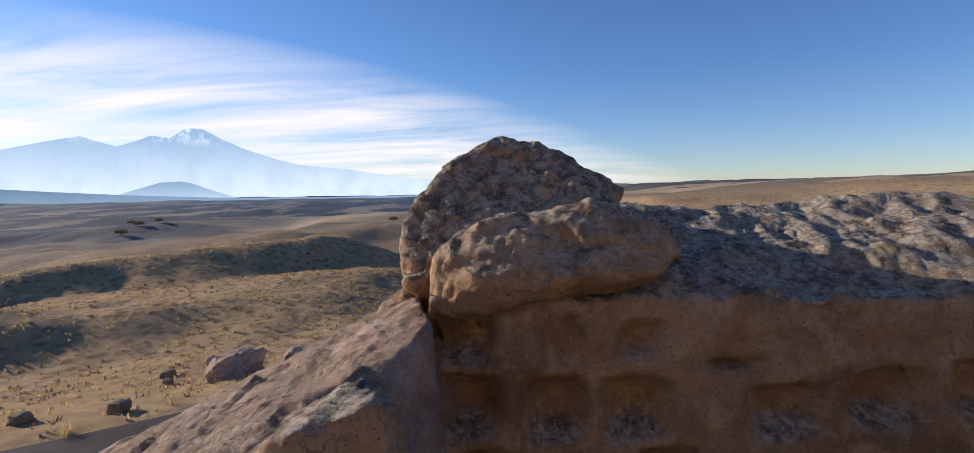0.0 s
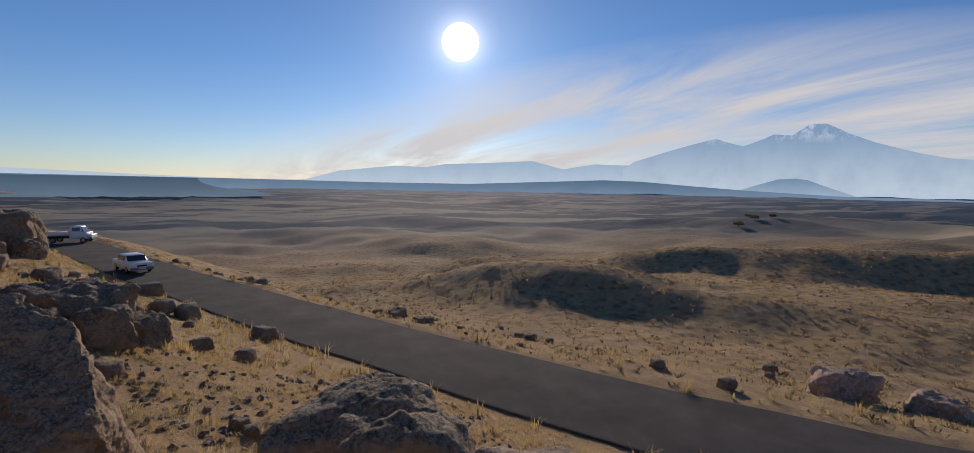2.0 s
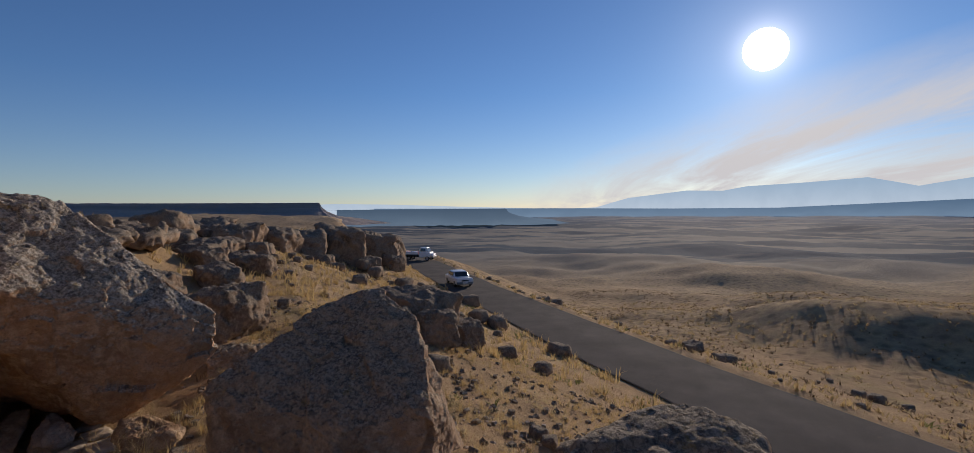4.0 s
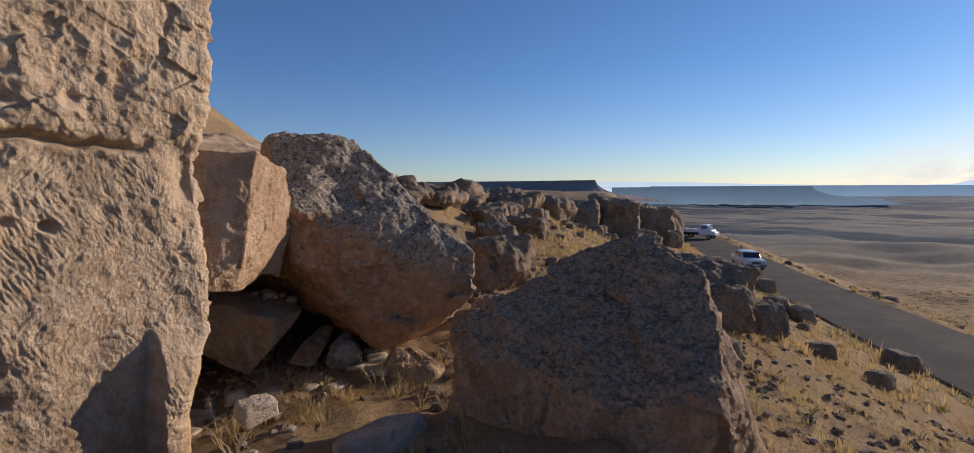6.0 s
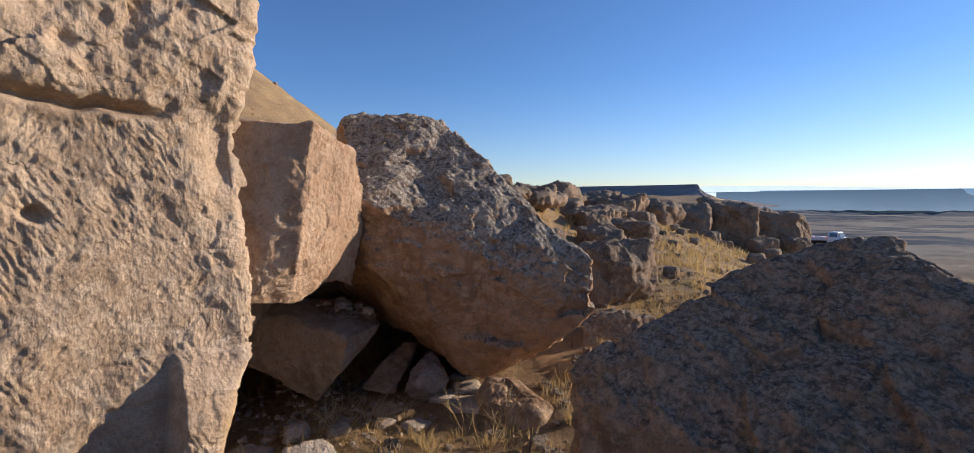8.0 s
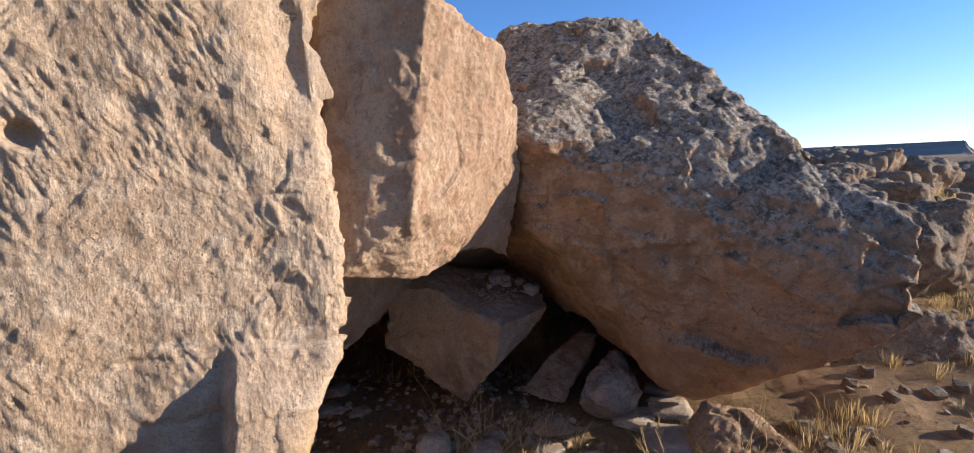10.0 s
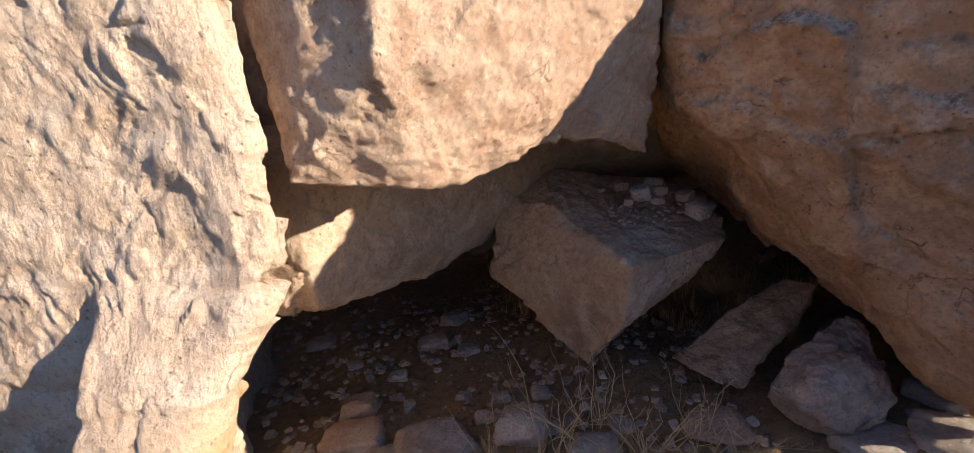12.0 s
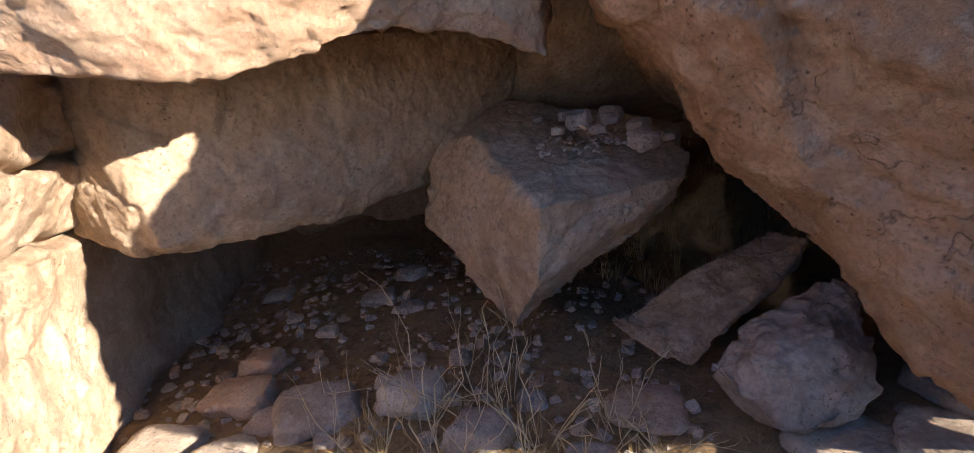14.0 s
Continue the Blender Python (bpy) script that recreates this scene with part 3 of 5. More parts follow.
def ripple(x, y, z, r):
    """Unevenness of the ground, from hummocks to the folds and gullies of the far slopes."""
    s = road_offset(x, y)
    quiet = np.clip((np.abs(s) - 2.6) / 1.5, 0, 1)
    p = np.stack([x, y, np.zeros_like(x)], 1)
    h = 0.09 * fbm(p * 1.1, 4, 0.55)
    h += np.clip((r - 14) / 30, 0, 1) * 0.55 * fbm(p * 0.09, 5)
    bend = np.stack([pnoise(p * 0.02, 71), pnoise(p * 0.02, 72), np.zeros_like(x)], 1) * 14
    fold = fbm((p + bend) * np.array((0.020, 0.014, 1)), 4, 0.42, 40)
    gully = ridges((p + bend) * 0.045 + 3.7, 4, 0.5, 55)
    beyond = np.clip((s - 5) / 14, 0, 1) * np.clip((420 - r) / 200, 0, 1)
    h += beyond * ((1.8 + 2.2 * np.clip((r - 60) / 80, 0, 1)) * fold - 0.45 * (gully - 0.7) * np.clip(0.8 + fold, 0.2, 1.4))
    h += np.clip((r - 40) / 80, 0, 1) * 2.0 * fbm(p * 0.016, 5)
    h += np.clip((r - 250) / 800, 0, 1) * 9 * fbm(p * 0.0035, 5)
    return z + h * quiet


def build_ground():
    cx, cy, na = -1.5, -3.0, 480
    rings = [0.0]
    step = 0.16
    while rings[-1] < 4950:
        rings.append(rings[-1] + step)
        step = max(0.16, rings[-1] * 0.0262)
    rings = np.array(rings[1:])
    a = np.linspace(0, 2 * math.pi, na, endpoint=False)
    x = (cx + rings[:, None] * np.cos(a)[None]).ravel()
    y = (cy + rings[:, None] * np.sin(a)[None]).ravel()
    z = np.concatenate([height(x[i:i + 20000], y[i:i + 20000]) for i in range(0, len(x), 20000)])
    z = np.concatenate([ripple(x[i:i + 20000], y[i:i + 20000], z[i:i + 20000], np.hypot(x, y)[i:i + 20000]) for i in range(0, len(x), 20000)])
    v = np.stack([x, y, z], 1)
    z0 = float(height([cx], [cy])[0])
    v = np.concatenate([v, [[cx, cy, z0]]])
    nr = len(rings)
    faces = []
    for i in range(nr - 1):
        o, p = i * na, (i + 1) * na
        for j in range(na):
            k = (j + 1) % na
            faces.append((o + j, p + j, p + k, o + k))
    c = len(v) - 1
    faces += [(c, j, (j + 1) % na) for j in range(na)]
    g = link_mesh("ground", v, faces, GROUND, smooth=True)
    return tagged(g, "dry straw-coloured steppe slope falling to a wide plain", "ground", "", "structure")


ground = build_ground()


def floors(x, y):
    """Ground levels at many places."""
    x, y = np.asarray(x, float), np.asarray(y, float)
    return ripple(x, y, height(x, y), np.hypot(x, y))


def floor_z(x, y):
    return float(floors([x], [y])[0])


def build_road():
    v, f = [], []
    for i, (p, t) in enumerate(zip(RL[:ROAD_END], RT[:ROAD_END])):
        n = np.array([-t[1], t[0]])
        wob = 0.16 * noise.noise(Vector((i * 0.23, 0, 0))), 0.16 * noise.noise(Vector((i * 0.23, 9, 0)))
        for k, u in enumerate((-1, -0.97, 0, 0.97, 1)):
            w = ROAD_W / 2 + (wob[0] if u < 0 else wob[1])
            q = p + n * u * w
            v.append((q[0], q[1], ROAD_Z + (0.02 if abs(u) < 0.99 else 0.0) + (0.04 if u == 0 else 0)))
        if i:
            for k in range(4):
                a, b = (i - 1) * 5 + k, i * 5 + k
                f.append((a, b, b + 1, a + 1))
    return tagged(link_mesh("road", v, f, ASPHALT), "narrow grey asphalt road with crumbling edges", "road", "", "structure")


build_road()


# ---- far mountains and mesas ----
def ridge(name, line, dist, depth, material, label, foot=-60, jag=0.25, seed=0):
    """A range whose crest runs through (azimuth, elevation) in degrees at a distance, with a slope before and behind it."""
    line = sorted(line)
    az = np.arange(line[0][0], line[-1][0] + 0.01, 0.25)
    el = np.interp(az, [p[0] for p in line], [p[1] for p in line])
    rows = np.linspace(-1, 1, 15)
    v, f = [], []
    for i, (a, e) in enumerate(zip(az, el)):
        top = dist * math.tan(radians(e)) - 0.4
        for k, u in enumerate(rows):
            d = dist + depth * u
            h = foot + (top - foot) * (1 - abs(u)) ** 1.25
            p = Vector((a * 0.35 + seed, u * 3.0, seed))
            h += jag * (top - foot) * 0.35 * noise.ridged_multi_fractal(p, 1.0, 2.0, 4, 1.0, 2.0) * (1 - abs(u)) * min(1, abs(u) * 4)
            v.append((-math.sin(radians(a)) * d, math.cos(radians(a)) * d, h))
    n = len(rows)
    for i in range(len(az) - 1):
        for k in range(n - 1):
            a, b = i * n + k, (i + 1) * n + k
            f.append((a, b, b + 1, a + 1))
    return tagged(link_mesh(name, v, f, material, smooth=True), label, "mountain", "", "structure")


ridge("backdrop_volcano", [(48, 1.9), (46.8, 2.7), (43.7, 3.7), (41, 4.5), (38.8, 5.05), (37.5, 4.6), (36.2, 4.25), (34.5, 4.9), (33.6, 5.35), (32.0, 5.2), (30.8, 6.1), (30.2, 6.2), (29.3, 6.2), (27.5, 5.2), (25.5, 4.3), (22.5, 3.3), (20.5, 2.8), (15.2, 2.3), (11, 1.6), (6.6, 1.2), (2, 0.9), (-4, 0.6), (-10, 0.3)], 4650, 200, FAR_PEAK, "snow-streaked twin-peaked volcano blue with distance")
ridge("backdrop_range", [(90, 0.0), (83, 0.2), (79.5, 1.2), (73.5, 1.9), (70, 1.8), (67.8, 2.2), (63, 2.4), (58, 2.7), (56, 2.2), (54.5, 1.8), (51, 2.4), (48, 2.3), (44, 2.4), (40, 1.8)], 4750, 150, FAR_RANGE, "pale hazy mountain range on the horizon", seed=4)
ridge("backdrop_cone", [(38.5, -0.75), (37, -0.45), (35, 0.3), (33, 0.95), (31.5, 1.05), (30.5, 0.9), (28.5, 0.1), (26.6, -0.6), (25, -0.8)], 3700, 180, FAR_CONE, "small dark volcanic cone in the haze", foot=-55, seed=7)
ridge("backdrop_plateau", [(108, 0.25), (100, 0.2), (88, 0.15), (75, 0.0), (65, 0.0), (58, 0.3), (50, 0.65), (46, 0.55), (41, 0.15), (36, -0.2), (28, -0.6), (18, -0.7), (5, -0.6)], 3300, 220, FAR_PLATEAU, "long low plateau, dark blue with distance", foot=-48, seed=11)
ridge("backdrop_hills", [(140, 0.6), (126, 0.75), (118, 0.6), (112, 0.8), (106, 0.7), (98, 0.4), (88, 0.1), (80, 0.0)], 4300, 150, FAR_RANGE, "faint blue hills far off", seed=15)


def mesa_material(name, top, slope, haze):
    m = Mat(name, 1.0, 0.05)
    x, y, z = m.xyz()
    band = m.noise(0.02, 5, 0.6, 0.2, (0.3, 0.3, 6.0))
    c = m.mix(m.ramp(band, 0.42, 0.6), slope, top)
    # noise patches take a grey-blue put in for the haze of distance
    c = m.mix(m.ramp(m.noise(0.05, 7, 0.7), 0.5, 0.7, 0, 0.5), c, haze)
    m.bump(m.noise(0.06, 8, 0.7), 4.0, 0.7)
    return m.color(c)


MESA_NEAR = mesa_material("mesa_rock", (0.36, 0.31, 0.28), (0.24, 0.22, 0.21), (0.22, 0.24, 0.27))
# the far mesa glows in a blue that imitates distance haze
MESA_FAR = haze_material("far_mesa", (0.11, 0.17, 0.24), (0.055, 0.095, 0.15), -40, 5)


def mesa(name, az0, az1, dist, el_top, foot, material, label, seed, nose=3.0, back=600):
    """Flat-topped hill: cap with a short cliff, then a concave scree slope, nose at az0."""
    n_az, prof = 90, [(0.0, 1.0), (0.02, 0.97), (0.05, 0.78), (0.12, 0.60), (0.3, 0.33), (0.6, 0.12), (1.0, 0.0)]
    v, f = [], []
    top = dist * math.tan(radians(el_top))
    spread = dist * 0.13
    pts = []
    for i in range(n_az):
        t = i / (n_az - 1)
        a = az0 + (az1 - az0) * t
        pts.append(Vector((-math.sin(radians(a)) * dist, math.cos(radians(a)) * dist)))
    first = pts[0]
    out_dir = (pts[0] - pts[6]).normalized()
    away = first.normalized()
    nose_pts = []
    for k in range(14):
        th = radians(90 * (1 - k / 13))
        nose_pts.append((first + away * spread * 0.35 * (1 - math.cos(math.pi / 2 - th)) * 0, out_dir * math.sin(th) - away * math.cos(th)))
    ring = [(first + away * back, out_dir)] + [(first + away * back * 0.5, out_dir)] + nose_pts + [(p, -p.normalized()) for p in pts[1:]]
    for i, (p, d) in enumerate(ring):
        w = 1 + 0.35 * noise.noise(Vector((i * 0.21, seed, 0)))
        for u, h in prof:
            q = p + d * spread * u * w
            g = foot + (top - foot) * h * (1 + 0.03 * noise.noise(Vector((i * 0.4, h * 3, seed))))
            v.append((q.x, q.y, g))
        v.append((p.x - d.x * back, p.y - d.y * back, top + 0.2))
    n = len(prof) + 1
    for i in range(len(ring) - 1):
        a, b = i * n, (i + 1) * n
        for k in range(len(prof) - 1):
            f.append((a + k, b + k, b + k + 1, a + k + 1))
        f.append((a, a + n - 1, b + n - 1, b))
    return tagged(link_mesh(name, v, f, material, smooth=False), label, "mesa", "", "structure")


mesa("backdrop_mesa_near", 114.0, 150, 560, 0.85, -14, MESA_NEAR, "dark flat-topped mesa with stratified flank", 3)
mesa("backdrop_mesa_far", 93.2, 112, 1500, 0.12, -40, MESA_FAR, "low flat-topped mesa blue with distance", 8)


# ---- the tooled cliff ----
def cliff_edge(z):
    return np.interp(z, [-5, -3.3, -3.05, -2.85, -2.70, -2.58, -2.45, -2.3, -2.0, -1.6, -1.0, -0.8, -0.45, 0.55, 3.6], [-1.8, -1.82, -1.86, -1.93, -2.03, -2.14, -2.16, -2.19, -2.18, -2.15, -2.13, -2.13, -2.19, -2.28, -2.6])


def strokes(x, z, lean, seed):
    """Grooves of a pick: long narrow cuts side by side, leaning by so many degrees from upright, in courses."""
    a = radians(lean)
    across, along = x * math.cos(a) - z * math.sin(a), x * math.sin(a) + z * math.cos(a)
    zero = np.zeros_like(x)
    wob = 0.02 * pnoise(np.stack([x * 6, z * 6, zero + seed], 1), seed)
    p = np.stack([(across + wob) / 0.030, along / 0.13, zero + seed * 1.7], 1)
    g = pnoise(p, seed)
    return 1 - np.minimum(1, 2.4 * np.abs(g)) - 0.5 + 0.5 * pnoise(p * np.array((0.5, 0.8, 1)), seed + 3)


def build_cliff():
    zs = np.concatenate([np.arange(-4.2, -3.7, 0.03), np.arange(-3.7, 0.75, 0.0105), np.arange(0.75, 3.7, 0.06)])
    # plan of the face: from deep in the cave, round the corner, along the wall
    us = np.concatenate([np.linspace(-3.6, -0.9, 14, endpoint=False), np.arange(-0.9, -0.1, 0.02), np.arange(-0.1, 2.1, 0.0105), np.geomspace(2.1, 9.5, 50)])
    nz, nu = len(zs), len(us)
    rad = 0.07
    u, z = (a.ravel() for a in np.meshgrid(us, zs, indexing="ij"))
    ex = cliff_edge(z)
    inner, turning = u < -rad, (u >= -rad) & (u < rad)
    t = np.clip((u + rad) / (2 * rad), 0, 1) * math.pi / 2
    x = np.where(inner, ex - 0.5 * u, np.where(turning, ex + rad * (1 - np.cos(t)), ex + u))
    y = np.where(inner, -6.12 + u, np.where(turning, -6.12 - rad + rad * np.sin(t), -6.12 + 0.02 * u))
    nx = np.where(inner, -1.0, np.where(turning, -np.cos(t), 0.0))
    ny = np.where(inner, 0.1, np.where(turning, np.sin(t), 1.0))
    p = np.stack([x, y, z], 1)
    zero = np.zeros_like(x)

    def line(a, b):
        return pnoise(np.stack([a, zero + b, zero], 1))

    d = 0.05 * fbm(p * 1.5, 4) + 0.008 * fbm(p * 9, 4, 0.6)
    outer = u > -0.05
    lip = -0.86 + 0.07 * line(x * 1.7, 3) + 0.03 * line(x * 7, 5)
    upper = np.clip((lip - z) * 14, 0, 1) * np.clip((x + 1.78 + 0.2 * line(z * 2.0, 7)) * 8, 0, 1)
    tooled = np.where(z > -1.75, upper, np.clip((x + 2.05 + 0.06 * line(z * 5, 2)) * 5, 0, 1))
    worn = np.clip(0.85 + 1.4 * pnoise(p * 1.9 + 4, 9), 0.4, 1.0)
    pick = np.clip(pnoise(np.stack([x * 1.1, zero, z * 1.6], 1), 21) * 9 + 1.2, 0, 1)
    mark = pick * strokes(x, z, 24, 1) + (1 - pick) * strokes(x, z, -42, 2)
    chip, _ = facets(p * np.array((9, 3, 9)), 4)
    e = tooled * (0.013 * mark * worn + 0.003 * chip + 0.003 * fbm(p * 30, 2) - 0.02)
    # smooth fallen-away rock beside the corner, and broken natural rock above the tooled band with an undercut
    natural = np.clip((z - lip) * 9, 0, 1) * np.clip((0.75 - z) * 2, 0.3, 1)
    big, _ = facets(p * np.array((3.0, 2.0, 3.6)) + 0.3 * fbm(p * 3, 2)[:, None], 8)
    e += natural * (0.032 * (ridges(p * 2.3 + 5, 4) - 0.9) + 0.022 * big + 0.008 * fbm(p * 14, 3)) + 0.05 * np.clip((z - lip) * 6, 0, 1)
    e -= 0.12 * np.exp(-((z - lip - 0.06 - 0.06 * line(x * 3, 1)) / 0.035) ** 2) * np.clip((x + 1.75) * 4, 0, 1)
    e += (1 - tooled) * (1 - natural) * (0.006 * chip + 0.012 * big)
    # the foot of the corner stands proud below a slanting break
    foot = np.clip((-2.42 - z) * 2.2, 0, 1) * np.clip((-1.60 - 0.04 * (z + 2.5) - x + 0.04 * line(z * 6, 1)) * 16, 0, 1)
    e += 0.27 * foot * np.maximum(0, ny) ** 2
    for hx, hz, hr, hd in [(-0.98, -1.48, 0.05, 0.10), (-0.72, -1.43, 0.04, 0.07), (-0.44, -1.06, 0.04, 0.09), (-0.57, -2.55, 0.07, 0.10), (-0.60, -2.80, 0.06, 0.08), (-1.36, -1.38, 0.06, 0.03), (-0.75, -0.5, 0.05, 0.06), (-1.15, -0.45, 0.05, 0.04)]:
        k = np.hypot((x - hx) / 1.25, z - hz) / hr * (1 + 0.25 * pnoise(p * 14, 6))
        e -= hd * np.exp(-np.minimum(k, 4) ** 4)
    # broken flakes along the corner
    flake, _ = facets(p * np.array((7, 2, 4.5)) + 0.35 * fbm(p * 4, 2, seed=61)[:, None], 17)
    e += 0.009 * flake * np.clip((-1.66 - x) * 5, 0, 1) * np.clip((-1.4 - z) * 3, 0, 1)
    # hollow beside the corner
    e -= 0.10 * np.exp(-((x + 2.02) / 0.13) ** 2 - ((z + 1.12) / 0.26) ** 2)
    broken, _ = facets(p * np.array((4, 3, 4.5)), 12)
    d += np.where(outer, e, 0.03 * (ridges(p * 3.0, 3) - 0.8) + 0.03 * broken + 0.006 * fbm(p * 16, 3))
    # open joints between the courses of the corner
    for zc, amp, wide in ((-2.78, 0.15, 0.022), (-2.47, 0.12, 0.018)):
        zj = zc + 0.06 * pnoise(np.stack([x * 4, y * 4, zero + zc], 1)) + np.where(inner, 0.12 * (y + 6.3), 0)
        d -= amp * np.exp(-((z - zj) / wide) ** 2) * np.where(u < 0.02, 1.0, 0.12 * (x < -1.2))
    v = p + np.stack([nx * d, ny * d, zero], 1)
    verts = v.reshape(-1, 3)
    faces = [(i * nz + j, (i + 1) * nz + j, (i + 1) * nz + j + 1, i * nz + j + 1) for i in range(nu - 1) for j in range(nz - 1)]
    # top and back close the mass
    n0 = len(verts)
    topy = [(verts[i * nz + nz - 1][0] + 0.4, -11.0, 4.2) for i in range(nu)]
    verts = np.concatenate([verts, topy])
    faces += [(i * nz + nz - 1, (i + 1) * nz + nz - 1, n0 + i + 1, n0 + i) for i in range(nu - 1)]
    ob = link_mesh("cliff_wall", verts, faces, TUFF, smooth=True)
    return tagged(ob, "pale tuff cliff with pick marks and small round holes", "cliff", "", "structure")


build_cliff()


# ---- the great blocks at the cave mouth ----
def block_under(v):
    """Hollows the underside into an arch and breaks a notch into the top."""
    w = v.copy()
    k = np.clip((-1.75 - v[:, 2]) / 0.5, 0, 1) * np.clip((-6.55 - v[:, 1]) / 0.3, 0, 1)
    t = np.clip((v[:, 0] + 3.65) / 1.1, 0, 1)
    w[:, 2] += k * 0.14 * np.sin(t * math.pi) ** 0.8
    return w


rock("hanging_block", [(-2.57, -6.42, -2.30), (-2.17, -6.33, -2.24), (-3.58, -7.2, -2.42), (-2.64, -5.98, -0.80), (-2.55, -6.14, -1.9), (-3.2, -6.38, -0.97), (-3.44, -6.62, -1.35), (-3.55, -6.85, -1.7), (-2.42, -6.24, -0.82), (-2.17, -6.36, -0.80), (-2.15, -6.36, -1.7),
      (-2.2, -7.9, -0.7), (-3.5, -8.1, -1.0), (-3.6, -8.2, -2.2), (-2.2, -8.0, -2.1)], TUFF_BLOCK,
     "pale tuff block wedged upright against the cliff", 0.026, 0, 0.03, 0.014, 3, 1.3, "boulder", block_under)

rock("leaning_boulder", [(-5.36, -5.2, -2.62), (-5.45, -5.3, -2.15), (-5.15, -5.85, -1.70), (-5.02, -6.7, -0.86), (-4.9, -7.45, -0.28), (-4.45, -7.3, -0.55), (-3.9, -8.0, -0.40), (-3.5, -6.85, -1.45), (-3.68, -6.98, -2.15), (-4.9, -6.62, -3.62),
      (-5.5, -6.3, -3.42), (-5.25, -5.5, -3.02), (-4.6, -6.0, -2.02), (-6.2, -7.6, -1.5), (-6.2, -6.3, -2.6), (-6.5, -7.4, -3.8), (-5.0, -9.3, -0.4), (-5.0, -9.4, -3.2), (-4.3, -9.2, -2.6)], RED_ROCK,
     "huge red-brown boulder leaning inward, grey lichen on top", 0.028, 1, 0.085, 0.020, 5, 1.0, "boulder")

rock("front_boulder", [(-3.65, -4.22, -2.82), (-4.38, -3.85, -2.4), (-4.92, -3.66, -2.01), (-5.4, -3.1, -1.75), (-5.5, -2.71, -1.75), (-5.0, -2.15, -2.06), (-4.49, -1.87, -2.42), (-4.04, -1.72, -2.78), (-3.82, -2.6, -2.92), (-3.65, -3.38, -2.92), (-3.48, -4.12, -3.7), (-3.59, -1.92, -3.9), (-5.24, -1.48, -4.1), (-6.12, -3.57, -3.9), (-6.12, -3.27, -2.42), (-3.43, -3.13, -3.8000000000000003), (-3.6, -2.5, -3.0), (-3.78, -4.36, -2.62), (-3.65, -4.35, -3.7)], DARK_ROCK,
     "large brown boulder with lichen crust beside the path", 0.028, 1, 0.08, 0.022, 9, 1.1, "boulder")

rock("cave_slab", [(-1.92, -6.98, -2.98), (-1.86, -7.1, -3.06), (-2.75, -8.35, -3.12), (-1.92, -6.92, -2.2), (-3.5, -8.5, -2.15), (-3.3, -8.6, -2.7), (-1.3, -7.2, -2.9), (-1.3, -7.1, -2.1), (-2.0, -9.2, -3.0), (-2.4, -9.6, -2.0)], CAVE_ROCK,
     "shaded tuff slab with small cup holes under the block", 0.03, 1, 0.04, 0.016, 12, 1.2, "rock")

# unseen mass added as a roof to stop light leaking into the cave
rock("cave_roof_blocker", [(-6.2, -8.6, -2.6), (-0.8, -8.6, -2.8), (-6.2, -13, -3.8), (-0.8, -13, -3.8), (-6.2, -8.8, -1.2), (-2.6, -8.0, -1.0), (-0.8, -8.6, -1.0), (-6.2, -13, 0.2), (-0.8, -13, 0.4)], CAVE_ROCK,
     "added rock mass that keeps light out of the cave", 0.15, 2, 0.08, 0.02, 14, 1.0, "rock")
rock("cave_side_rock", [(-1.25, -7.1, -4.6), (1.2, -6.9, -4.6), (0.3, -11.5, -4.6), (1.2, -11.5, -4.6), (-0.9, -7.2, -2.4), (1.2, -6.9, -2.4), (0.3, -11.5, -2.4), (1.2, -11.5, -2.4)], CAVE_ROCK,
     "dark side of the cave under the cliff", 0.12, 2, 0.08, 0.02, 15, 1.0, "rock")

rock("wedge_rock", [(-3.22, -8.5, -2.62), (-2.84, -8.28, -2.78), (-4.3, -8.25, -2.84), (-4.2, -7.6, -2.98), (-4.18, -7.95, -3.2), (-3.46, -7.27, -3.36), (-3.3, -7.55, -3.72), (-2.74, -8.15, -3.30), (-3.5, -7.18, -2.95), (-3.15, -7.9, -2.74), (-3.6, -8.9, -3.4), (-4.0, -8.8, -2.8)], CAVE_ROCK,
     "angular grey-brown rock jammed under the block, gravel on top", 0.026, 0, 0.03, 0.014, 17, 1.6, "rock")

rock("brown_slab", [(-3.79, -7.48, -3.67), (-4.02, -7.63, -3.63), (-4.27, -7.66, -3.5), (-4.65, -7.83, -3.36), (-4.77, -7.68, -3.37), (-4.72, -7.64, -3.48), (-4.37, -7.43, -3.6), (-4.11, -7.23, -3.77), (-3.99, -7.27, -3.73), (-4.43, -7.95, -3.82), (-4.8, -8.06, -3.69)], BROWN,
     "dark brown slanting slab in the cave mouth", 0.026, 0, 0.03, 0.012, 19, 1.6, "rock")

rock("cracked_stone", [(-4.25, -6.74, -3.68), (-4.36, -6.7, -3.7), (-4.56, -6.76, -3.68), (-4.68, -6.88, -3.64), (-4.71, -7.04, -3.51), (-4.77, -7.24, -3.42), (-4.69, -7.29, -3.37), (-4.42, -7.18, -3.42), (-4.2, -7.06, -3.52), (-4.08, -6.97, -3.58), (-4.31, -6.83, -3.44), (-4.51, -6.91, -3.42), (-4.69, -7.38, -4.06), (-4.34, -7.25, -3.95)], STONE,
     "pinkish-grey cracked stone leaning at the cave mouth", 0.022, 0, 0.05, 0.012, 21, 2.2, "rock")


